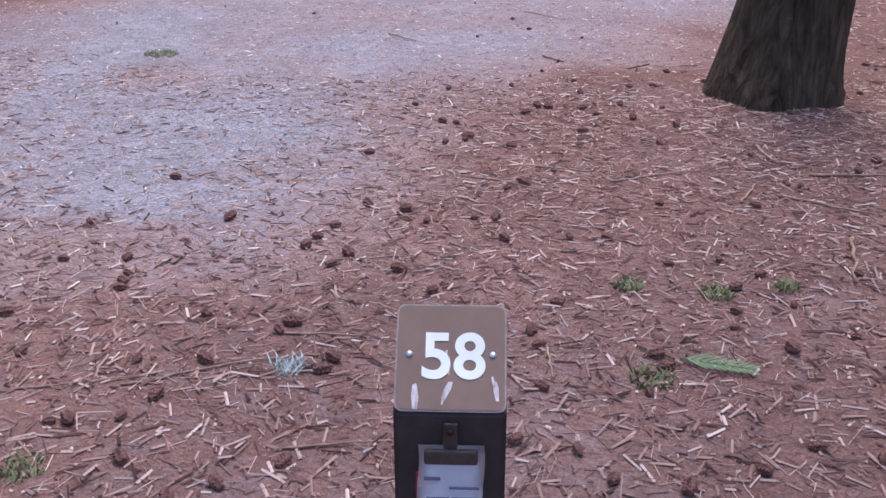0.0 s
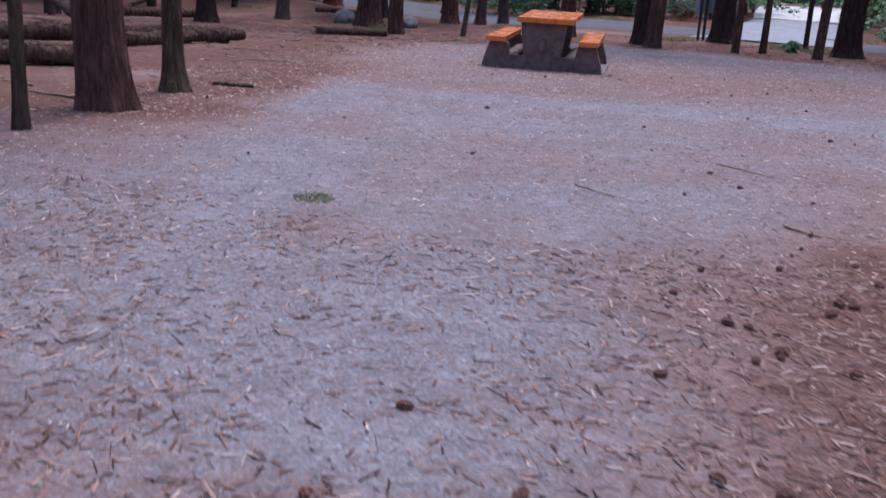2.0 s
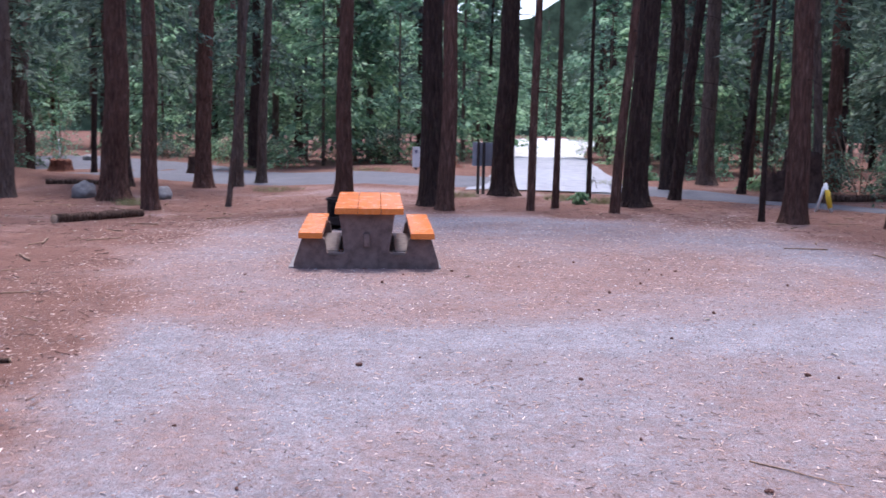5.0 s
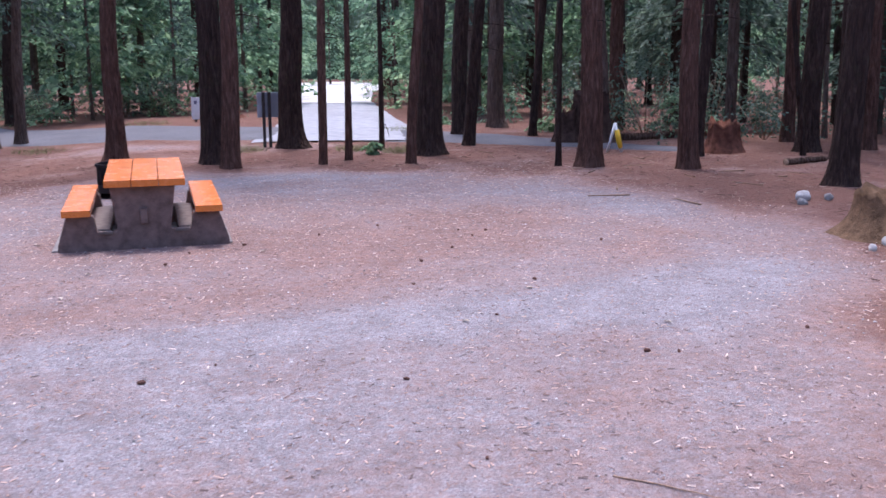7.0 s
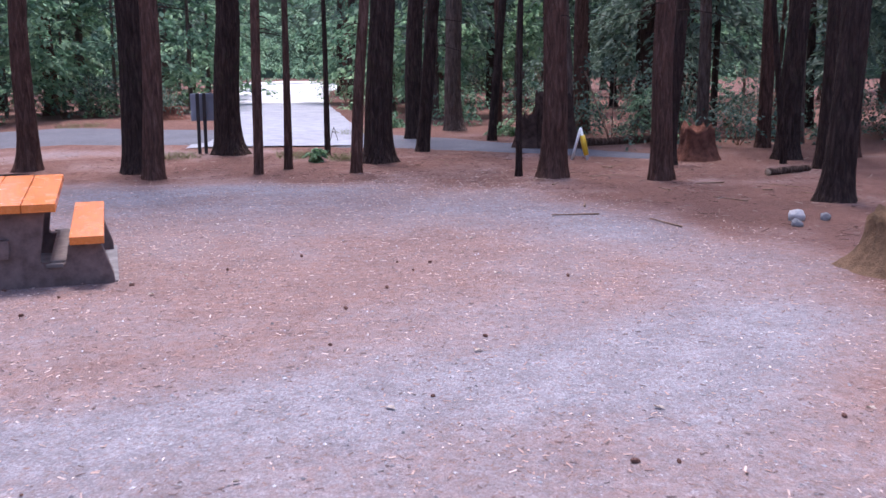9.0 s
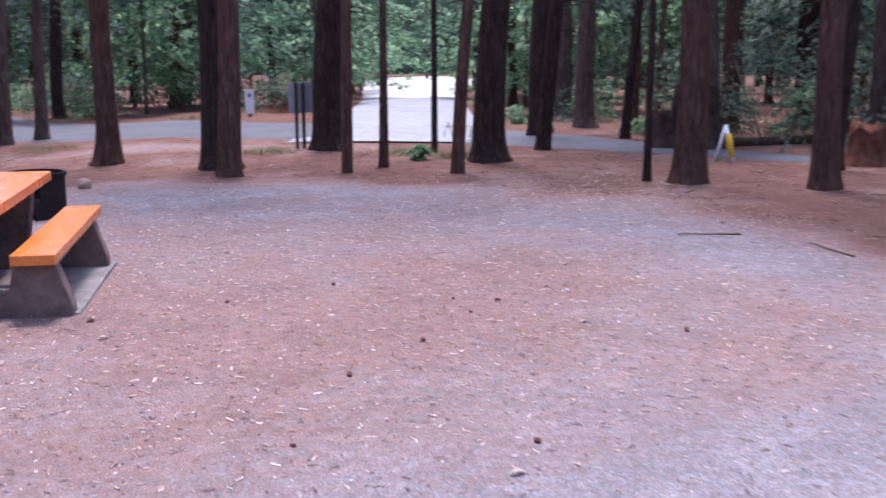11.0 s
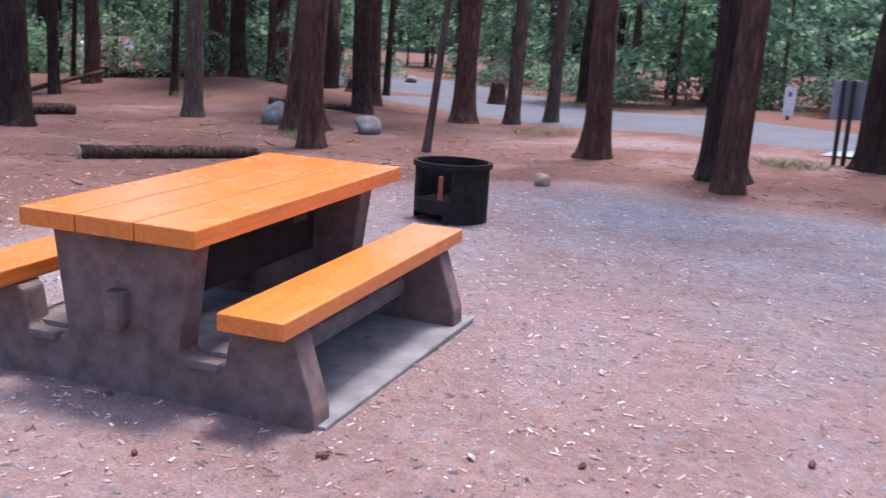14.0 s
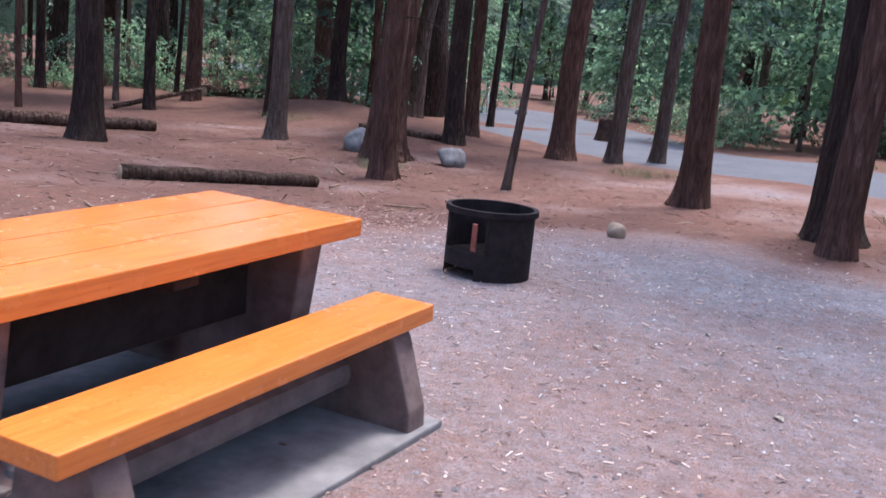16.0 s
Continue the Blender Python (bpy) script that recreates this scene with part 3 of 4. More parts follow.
def forest():
    rng = random.Random(5)
    placed = []
    tries = 0
    while len(placed) < 195 and tries < 9000:
        tries += 1
        a, r = rng.uniform(-1.25, 1.25), 22 + 50 * rng.random() ** 0.75
        x, y = 2 + r * math.sin(a), 8 + r * math.cos(a)
        if road_gap(x, y) or any((x - p) ** 2 + (y - q) ** 2 < 2.2 for p, q in placed):
            continue
        if y < 32 and abs(x) < 16:
            continue
        if y > 84 and abs(x - 15) < 9:
            continue
        placed.append((x, y))
        d = rng.choice((0.16, 0.22, 0.3, 0.36, 0.42, 0.55))
        bark = rng.choice((M_BARK, M_BARK_DARK, M_BARK_DARK, M_BARK_GREY))
        pick = rng.random()
        crown = HIGH[rng.randrange(2)] if pick < 0.12 else LOW[rng.randrange(4)]
        tree(x, y, d, (rng.uniform(-0.03, 0.03), 0), bark, "forest fir with drooping dark green boughs", crown, 18, 9, 0.4, "forest firs")
    for i in range(70):
        x, y = rng.uniform(-34, 36), rng.uniform(41, 82)
        if road_gap(x, y):
            continue
        ob = tree(x, y, 0.14, (0, 0), M_BARK_GREY, "broadleaf tree with green leaves coloured bright as if sunlit", BRIGHT[rng.randrange(2)], 11, 8, 0.3, "broadleaf trees")
        ob.name = "broadleaf_tree"


    for i in range(46):
        side = 1 if i % 2 else -1
        x, y = (rng.uniform(11, 25), rng.uniform(17, 36)) if side > 0 else (rng.uniform(-27, -11), rng.uniform(17, 38))
        if road_gap(x, y) or any((x - p) ** 2 + (y - q) ** 2 < 1.5 for p, q in placed):
            continue
        placed.append((x, y))
        d = rng.choice((0.1, 0.14, 0.18, 0.26, 0.34))
        tree(x, y, d, (rng.uniform(-0.06, 0.06), 0), rng.choice((M_BARK, M_BARK_DARK, M_BARK_GREY)), "slender forest fir with sparse boughs", LOW[3] if i % 3 == 0 else HIGH[i % 2], 16, 10, 0.35, "forest firs")
    for x, y in ((4, 80), (8, 84), (12, 92), (16, 96), (20, 95), (24, 90), (7.5, 66), (16.5, 66), (5.5, 56), (14.5, 54), (23, 78), (9.5, 76), (20.5, 80), (4.2, 50), (13.6, 49), (6.6, 61), (15.2, 59), (11.8, 46), (18.5, 72)):
        tree(x, y, 0.2, (0, 0), M_BARK_GREY, "broadleaf tree with green leaves coloured bright as if sunlit", BRIGHT[int(x * 10) % 2], 11, 8, 0.3, "broadleaf trees").name = "broadleaf_tree"


forest()


def behind_camera():
    """Trees that close the place round and behind the walk."""
    for i in range(14):
        a = math.pi * 0.6 + i * math.pi * 0.057
        r = 24 + (i * 37 % 11)
        x, y = 1 + r * math.sin(a + 0.4), 3 + r * math.cos(a + 0.4)
        tree(x, y, 0.3 + 0.05 * (i % 5), (0, 0), M_BARK, "forest fir with drooping dark green boughs", LOW[i % 4], 18, 9, 0.4, "forest firs")


behind_camera()


def far_ring():
    """The far forest edge all round."""
    bm = bmesh.new()
    prev = None
    for i in range(181):
        a = math.tau * i / 180
        r = 105 + 6 * noise.noise(Vector((math.cos(a) * 6, math.sin(a) * 6, 0)))
        x, y = 4 + r * math.sin(a), 20 + r * math.cos(a)
        top = 17 + 5 * noise.noise(Vector((math.cos(a) * 30, math.sin(a) * 30, 3)))
        top -= 3.0 * math.exp(-((a - 0.13) / 0.13) ** 2)
        col = [bm.verts.new((x * (1 + 0.01 * noise.noise(Vector((i, k, 1)))), y, -1 + (top + 1) * k / 8)) for k in range(9)]
        if prev:
            for k in range(8):
                bm.faces.new((prev[k], col[k], col[k + 1], prev[k + 1]))
        prev = col
    return tagged(part("backdrop", bm, M_FARWALL), "dense far forest edge", "backdrop", kind="structure")


M_FARWALL = plain_material("far_forest_green", (0.1, 0.15, 0.085), 0.95, 0, 0.1, 0.6, 0.5, 0.9, 0.5)
far_ring()


# ---- picnic table ----
def plank(parent, x0, x1, y0, y1, z0, z1, name="plank"):
    bm = bmesh.new()
    box(bm, x0, x1, y0, y1, z0, z1, 0.007)
    return part(name, bm, M_WOOD, parent, flat=True)


def picnic_table():
    t = thing("picnic_table", pose(0.03, 15.86, -0.002, 1.5), "picnic table with orange-stained planks on dark concrete trestles", "picnic table")
    length = 1.88
    for i in range(3):
        x0 = -0.375 + i * 0.271
        plank(t, x0, x0 + 0.264, 0, length, 0.665, 0.738, "tabletop_plank")
    for side in (-1, 1):
        xa, xb = sorted((side * 0.52, side * 0.80))
        plank(t, xa, xb, 0.0, length, 0.375, 0.445, "bench_plank")
    half = [(0.872, -0.06), (0.862, 0.07), (0.775, 0.34), (0.755, 0.373), (0.53, 0.373), (0.50, 0.35), (0.475, 0.2), (0.455, 0.185), (0.29, 0.185), (0.268, 0.205), (0.328, 0.64), (0.328, 0.663)]
    outline = half + [(-x, z) for x, z in half[::-1]]
    for y0 in (0.125, length - 0.255):
        bm = bmesh.new()
        extrude_outline(bm, outline, y0, y0 + 0.13, 0.012)
        part("trestle", bm, M_SUPPORT, t, "dark brown stained concrete trestle", flat=True)
    bm = bmesh.new()
    box(bm, -0.05, 0.05, 0.2, length - 0.2, 0.3, 0.6, 0.01)
    part("stringer", bm, M_STRINGER, t, "black-brown timber stringer on edge", flat=True)
    bm = bmesh.new()
    box(bm, -0.04, 0.04, 0.07, length - 0.07, 0.3, 0.43, 0.01)
    part("tenon", bm, M_SUPPORT, t, flat=True)
    bm = bmesh.new()
    box(bm, -0.33, 0.36, 0.86, 0.98, 0.602, 0.664, 0.006)
    part("batten", bm, M_STRINGER, t, "dark cleat under the tabletop", flat=True)
    for side in (-1, 1):
        bm = bmesh.new()
        box(bm, side * 0.46 - 0.125, side * 0.46 + 0.125, 0.2, length - 0.2, 0.11, 0.215, 0.04)
        part("tie_beam", bm, M_TIE, t, flat=True)
        for y0 in (0.10, length - 0.15):
            bm = bmesh.new()
            box(bm, side * 0.385 - 0.07, side * 0.385 + 0.07, y0, y0 + 0.05, 0.165, 0.2, 0.008)
            part("tenon", bm, M_TIE, t, flat=True)
    for y0, y1 in ((0.09, 0.12), (length - 0.12, length - 0.09)):
        bm = bmesh.new()
        box(bm, -0.035, 0.035, y0 - (0.03 if y0 < 1 else 0), y1 + (0.03 if y0 > 1 else 0), 0.27, 0.43, 0.01)
        part("wedge", bm, M_SUPPORT, t, flat=True)
    return t


picnic_table()
bm = bmesh.new()
box(bm, -0.93, 0.90, 0.15, 1.85, -0.12, 0.014, 0.01)
pad = part("concrete_pad", bm, M_CONCRETE, flat=True)
pad.matrix_world = pose(0.03, 15.86, 0.0, 0.5)
tagged(pad, "pale concrete pad under the picnic table", "pad", kind="structure")


# ---- fire ring ----
def fire_ring():
    m = pose(-0.34, 20.75, terrain(-0.34, 20.75) - 0.055, 0, 0, -22)
    t = thing("fire_ring", m, "soot-black steel campfire ring with an open front", "fire ring")
    r, h, n = 0.315, 0.55, 48

    def shell(parent, name, keep, r0, r1, z0, z1, material, label=""):
        bm = bmesh.new()
        runs = [k for k in range(n) if keep((k + 0.5) / n * 360)]
        for k in runs:
            a0, a1 = math.tau * k / n, math.tau * (k + 1) / n
            q = []
            for rr in (r0, r1):
                for z in (z0, z1):
                    for a in (a0, a1):
                        q.append(bm.verts.new((rr * math.cos(a), rr * math.sin(a), z)))
            for f in ((0, 1, 3, 2), (4, 6, 7, 5), (2, 3, 7, 6), (0, 4, 5, 1), (0, 2, 6, 4), (1, 5, 7, 3)):
                bm.faces.new([q[i] for i in f])
        bmesh.ops.remove_doubles(bm, verts=bm.verts, dist=1e-4)
        bmesh.ops.recalc_face_normals(bm, faces=bm.faces[:])
        return part(name, bm, material, parent, label, flat=True)
    front = lambda a: 222 < a < 318
    slot = lambda a: 232 < a < 300
    shell(t, "wall_top", lambda a: not front(a), r - 0.006, r, 0.26, h, M_STEEL)
    shell(t, "wall_middle", lambda a: True, r - 0.006, r, 0.14, 0.26, M_STEEL)
    shell(t, "wall_slot", lambda a: not slot(a), r - 0.006, r, 0.06, 0.14, M_STEEL)
    shell(t, "wall_foot", lambda a: True, r - 0.006, r, 0.0, 0.06, M_STEEL)
    shell(t, "rim", lambda a: True, r - 0.012, r + 0.022, h - 0.03, h + 0.012, M_STEEL)
    for x in (-0.195, 0.215):
        bm = bmesh.new()
        box(bm, x - 0.012, x + 0.012, -0.235, -0.205, 0.24, h - 0.02, 0.004)
        part("jamb", bm, M_STEEL, t, flat=True)
    grate = bmesh.new()
    for i in range(9):
        x = -0.2 + i * 0.05
        tube(grate, [((x, -0.2, 0.235), 0.006), ((x, 0.22, 0.235), 0.006)], 6)
    part("grate", grate, M_STEEL, t)
    bm = bmesh.new()
    box(bm, 0.04, 0.085, -0.215, -0.2, 0.25, 0.45, 0.004)
    part("grate_lever", bm, M_RUST, t, "rusty red steel lever", flat=True)
    bm = bmesh.new()
    bmesh.ops.create_circle(bm, cap_ends=True, radius=0.283, segments=24, matrix=Matrix.Translation((0, 0, 0.15)))
    part("ash_bed", bm, M_ASH, t)
    return t


fire_ring()


# ---- site marker post ----
def text_mesh(words, size, deep):
    cu = bpy.data.curves.new("words", "FONT")
    cu.body, cu.size, cu.extrude, cu.align_x, cu.align_y = words, size, deep, "CENTER", "CENTER"
    cu.offset = size * 0.022
    ob = new("words", cu)
    bpy.context.view_layer.update()
    me = bpy.data.meshes.new_from_object(ob.evaluated_get(bpy.context.evaluated_depsgraph_get()))
    bpy.data.objects.remove(ob)
    return me


def rounded_plate(w, h, r, z0, z1):
    bm = bmesh.new()
    pts = []
    for cx, cy, a0 in ((w / 2 - r, h / 2 - r, 0), (-w / 2 + r, h / 2 - r, 90), (-w / 2 + r, -h / 2 + r, 180), (w / 2 - r, -h / 2 + r, 270)):
        for k in range(5):
            a = radians(a0 + k * 22.5)
            pts.append((cx + r * math.cos(a), cy + r * math.sin(a)))
    lo, hi = [bm.verts.new((x, y, z0)) for x, y in pts], [bm.verts.new((x, y, z1)) for x, y in pts]
    bm.faces.new(lo[::-1])
    bm.faces.new(hi)
    for i in range(len(pts)):
        bm.faces.new((lo[i], lo[(i + 1) % len(pts)], hi[(i + 1) % len(pts)], hi[i]))
    return bm


def site_post():
    w = 0.15
    t = thing("site_marker_post", pose(2.574, 1.316, -0.02, 0, -0.7, POST_YAW), "dark brown wooden post with a numbered campsite sign", "post")
    zc, s = 0.823, w / 2
    bm = bmesh.new()
    lo = [bm.verts.new(p) for p in ((-s, -s * 0.707, -0.1), (s, -s * 0.707, -0.1), (s, s * 0.72, -0.1), (-s, s * 0.72, -0.1))]
    hi = [bm.verts.new(p) for p in ((-s, -s * 0.707, zc - s * 0.707), (s, -s * 0.707, zc - s * 0.707), (s, s * 0.72, zc + s * 0.72), (-s, s * 0.72, zc + s * 0.72))]
    bm.faces.new(lo[::-1])
    bm.faces.new(hi)
    for i in range(4):
        bm.faces.new((lo[i], lo[(i + 1) % 4], hi[(i + 1) % 4], hi[i]))
    bmesh.ops.bevel(bm, geom=bm.edges[:], offset=0.004, segments=2, affect="EDGES")
    part("post_body", bm, M_POST, t, flat=True)
    face = pose(0, 0, zc + 0.002, 45, 0, 0)
    back = part("sign_edge", rounded_plate(0.149, 0.149, 0.011, 0.0, 0.0022), M_SIGN_EDGE, t, "worn pale sign edge", flat=True)
    back.matrix_basis = face
    plate = part("sign_plate", rounded_plate(0.144, 0.144, 0.010, 0.0022, 0.0034), M_SIGN, t, "brown enamel sign plate", flat=True)
    plate.matrix_basis = face
    digits = text_mesh("58", 0.082, 0.0004)
    digits.materials.append(M_WHITE)
    ob = new("digits", digits)
    ob.parent = plate
    ob.matrix_basis = pose(0.003, -0.002, 0.0042) @ Matrix.Diagonal((1.08, 1.07, 1, 1))
    ob["label"] = "white number 58"
    for x in (-0.056, 0.056):
        bm = bmesh.new()
        bmesh.ops.create_uvsphere(bm, u_segments=12, v_segments=6, radius=0.0052, matrix=Matrix.Translation((x, 0.003, 0.0035)) @ Matrix.Diagonal((1, 1, 0.6, 1)))
        part("screw", bm, M_CHROME, plate, "shiny steel screw head")
    for x, y, wd, ln, turn in ((-0.047, -0.054, 0.009, 0.034, 3), (-0.044, -0.062, 0.004, 0.02, -4), (-0.004, -0.046, 0.009, 0.026, -20), (-0.009, -0.056, 0.004, 0.018, -8), (0.061, -0.046, 0.0075, 0.026, 10), (0.057, -0.034, 0.004, 0.016, 14), (-0.008, -0.006, 0.005, 0.032, -8), (-0.003, -0.014, 0.003, 0.02, 4)):
        bm = bmesh.new()
        pts = [(-0.4, -0.5), (0.15, -0.55), (0.5, 0.1), (0.3, 0.5), (-0.25, 0.45), (-0.5, 0.05)]
        c, q = math.cos(radians(turn)), math.sin(radians(turn))
        lo = [bm.verts.new((x + (a * wd * c - b * ln * q), y + (a * wd * q + b * ln * c), 0.0036)) for a, b in pts]
        hi = [bm.verts.new((v.co.x, v.co.y, 0.0044)) for v in lo]
        bm.faces.new(hi)
        for i in range(6):
            bm.faces.new((lo[i], lo[(i + 1) % 6], hi[(i + 1) % 6], hi[i]))
        part("streak", bm, M_DROPPING, plate, "chalky bird-dropping streak", flat=True)
    yf = -s * 0.707
    zt = zc - s * 0.707
    bm = bmesh.new()
    box(bm, -0.009, 0.011, yf - 0.006, yf, zt - 0.052, zt - 0.012, 0.003)
    clip = part("clip_tab", bm, M_CLIP, t, "tarnished clip tab", flat=True)
    bm = bmesh.new()
    bmesh.ops.create_uvsphere(bm, u_segments=10, v_segments=6, radius=0.005, matrix=Matrix.Translation((0.001, yf - 0.007, zt - 0.024)))
    part("rivet", bm, M_STEEL, clip)
    bm = bmesh.new()
    box(bm, -0.034, 0.038, yf - 0.013, yf - 0.003, zt - 0.072, zt - 0.05, 0.004)
    part("clip_jaw", bm, M_CLIP, t, "tarnished metal paper clip jaw", flat=True)
    bm = bmesh.new()
    rows = []
    for i in range(13):
        z = zt - 0.045 - i * 0.014
        rows.append([bm.verts.new((-0.042 + 0.088 * k / 6 + 0.0015 * math.sin(i), yf - 0.0045 - 0.06 * (i / 12) ** 1.3 - 0.004 * math.sin(k * 0.9) ** 2 * min(1, i / 5), z)) for k in range(7)])
    for a, b in zip(rows, rows[1:]):
        for k in range(6):
            bm.faces.new((a[k], b[k], b[k + 1], a[k + 1]))
    bmesh.ops.solidify(bm, geom=bm.faces[:], thickness=0.0006)
    paper = part("permit_paper", bm, M_PAPER, t, "white printed permit paper")
    for x0, x1, dz, hh in ((-0.034, -0.012, 0.086, 0.005), (0.0, 0.04, 0.098, 0.004), (-0.03, 0.0, 0.112, 0.003), (0.004, 0.038, 0.112, 0.003), (-0.03, 0.034, 0.124, 0.003), (-0.03, 0.02, 0.134, 0.003)):
        bm = bmesh.new()
        curl = 0.06 * ((dz - 0.045) / 0.168) ** 1.3
        box(bm, x0, x1, yf - 0.0103 - curl, yf - 0.0088 - curl, zt - dz - hh, zt - dz)
        part("print_line", bm, M_INK, paper, flat=True)
    bm = bmesh.new()
    box(bm, -0.0455, -0.041, yf - 0.004, yf - 0.002, zt - 0.2, zt - 0.09)
    part("red_strip", bm, M_RED, t, "red tape strip", flat=True)
    return t


POST_YAW = 6.4
site_post()


# ---- logs, stumps, rocks ----
def log(x0, y0, x1, y1, d, label, rise=(0.0, 0.0), material=None, knots=True):
    a, b = Vector((x0, y0, terrain(x0, y0) + d * 0.42 + rise[0])), Vector((x1, y1, terrain(x1, y1) + d * 0.42 + rise[1]))
    t = thing("log", Matrix.Translation(a), label, "log", "fallen logs")
    bm = bmesh.new()
    n = 14
    rings = [((b - a) * (i / n) + Vector((0, 0, 0.06 * d * math.sin(i * 1.7))), d / 2 * (1 - 0.15 * i / n)) for i in range(n + 1)]
    tube(bm, rings, 18, lambda i, q: 1 + 0.09 * noise.noise(Vector((math.cos(q) * 2, math.sin(q) * 2, i * 0.5 + x0))))
    part("log_bark", bm, material or M_LOG, t)
    ahead = (b - a).normalized()
    for c, way, r in ((Vector((0, 0, 0)), -1, d / 2), (b - a, 1, d / 2 * 0.85)):
        bm = bmesh.new()
        tube(bm, [(c + ahead * way * 0.001, r * 0.9), (c + ahead * way * 0.012, r * 0.82)], 16)
        part("cut_end", bm, M_LOGEND, t, "pale sawn log end")
    return t


LOGWORD = "fallen log with peeling brown bark lying on needles"
log(-5.55, 22.25, -4.55, 24.56, 0.18, "thin fallen log with bleached end on the needles")
log(-9.56, 12.6, -5.03, 16.56, 0.30, LOGWORD)
log(-8.79, 10, -4.83, 12.1, 0.30, LOGWORD)
log(-10.28, 19.64, -7.44, 16.45, 0.26, LOGWORD, (0.5, 0.1))
log(-5.8, 14.6, -5.12, 17.35, 0.22, LOGWORD)
log(-11.97, 25.52, -10.3, 27.7, 0.24, LOGWORD)
log(-2.93, 11.35, -2.5, 11.4, 0.045, "short broken branch lying on the needles")
log(-16.28, 35.71, -15.9, 38.56, 0.32, "charred black log lying beside the path", material=M_STUMP)
log(-15.75, 37.26, -13.75, 39.09, 0.28, "rotten red-brown log at the road edge", material=M_REDWOOD)
log(-14.22, 30.41, -13.93, 32.91, 0.12, LOGWORD, (0.0, 0.4))
log(11.49, 21.26, 12.69, 21.73, 0.13, "bleached fallen log among stumps")
log(11.45, 28.43, 15.78, 29.54, 0.2, LOGWORD)
log(-8.84, 32.16, -7, 32.53, 0.16, LOGWORD)


def stump(x, y, r, h, material, label, jag=0.3, flare=0.5):
    t = thing("tree_stump", pose(x, y, terrain(x, y) - 0.05), label, "stump", "old stumps")
    bm = bmesh.new()
    sides, levels = 30, 9
    loops = []
    for i in range(levels):
        u = i / (levels - 1)
        loop = []
        for k in range(sides):
            a = math.tau * k / sides
            q = Vector((math.cos(a) * 2.2 + x, math.sin(a) * 2.2 + y, 0))
            top = h * (1 - jag * (0.5 + 0.9 * noise.noise(q * 1.3)))
            rr = r * (1 + flare * (1 - u) ** 3 + 0.22 * noise.noise(q) + 0.08 * noise.noise(Vector((math.cos(a) * 7, math.sin(a) * 7, u * 2))) - 0.08 * u)
            loop.append(bm.verts.new((rr * math.cos(a), rr * math.sin(a), top * u)))
        loops.append(loop)
    for a, b in zip(loops, loops[1:]):
        for k in range(sides):
            bm.faces.new((a[k], a[(k + 1) % sides], b[(k + 1) % sides], b[k]))
    mid = bm.verts.new((0, 0, h * (1 - jag) * 0.7))
    for k in range(sides):
        bm.faces.new((loops[-1][k], loops[-1][(k + 1) % sides], mid))
    part("stump_wood", bm, material, t)
    return t


stump(10.74, 28.31, 0.46, 1.55, M_STUMP, "tall dark rotting stump with a jagged top", 0.35)
stump(10.14, 28.43, 0.30, 1.0, M_STUMP, "tall dark rotting stump with a jagged top", 0.35)
stump(12.19, 24.56, 0.33, 0.85, M_REDWOOD, "crumbling red-brown rotten stump", 0.3)
stump(-6.34, 40.8, 0.22, 0.75, M_STUMP, "short dark stump by the road", 0.1)
stump(7.85, 14.16, 0.42, 0.62, plain_material("mossy_stump", (0.16, 0.1, 0.06), 0.95, 0, 0.1, 0.5, 6, 0.9, 0.03), "mossy brown stump with flared roots", 0.3, 0.8)
stump(-11.58, 42.52, 0.4, 0.6, M_REDWOOD, "crumbling red-brown rotten stump", 0.2)
stump(2.87, 43.73, 0.5, 0.55, M_REDWOOD, "crumbling red-brown rotten stump", 0.2, 0.7)


def rock(x, y, w, h, label, material, seed, deep=0.0):
    bm = bmesh.new()
    bmesh.ops.create_icosphere(bm, subdivisions=3, radius=0.5)
    for v in bm.verts:
        k = 1 + 0.35 * noise.noise(v.co * 2.3 + Vector((seed, 0, 0))) + 0.12 * noise.noise(v.co * 6 + Vector((seed, 3, 0)))
        v.co = Vector((v.co.x * w * k, v.co.y * w * 0.8 * k, v.co.z * h * k))
    ob = part("rock", bm, material)
    ob.matrix_world = pose(x, y, terrain(x, y) + h * 0.32 - deep, 0, 0, seed * 50)
    return tagged(ob, label, "rock", "loose rocks")


rock(-7.05, 29.42, 0.62, 0.5, "rounded grey boulder beside a trunk", M_ROCK, 1)
rock(-5.11, 29.29, 0.55, 0.4, "rounded grey boulder beside a trunk", M_ROCK, 2)
rock(-0.36, 23.8, 0.21, 0.18, "small pale stone near the fire ring", M_TAN, 3)
rock(8.68, 16.87, 0.24, 0.16, "pale white rock at the edge of the gravel", M_PALE, 4)
rock(9.0, 16.75, 0.15, 0.11, "small grey rock at the edge of the gravel", M_ROCK, 5)
rock(8.4, 16.5, 0.13, 0.1, "small grey rock at the edge of the gravel", M_ROCK, 6)
rock(7.43, 13.61, 0.24, 0.16, "pale white rock at the edge of the gravel", M_PALE, 7)
rock(7.04, 13.48, 0.1, 0.08, "pale white rock at the edge of the gravel", M_PALE, 8)
rock(8.87, 33.16, 0.7, 0.5, "tan boulder beside the road", M_TAN, 9)
rock(-12.18, 48.22, 0.5, 0.35, "tan boulder beside the road", M_ROCK, 10)


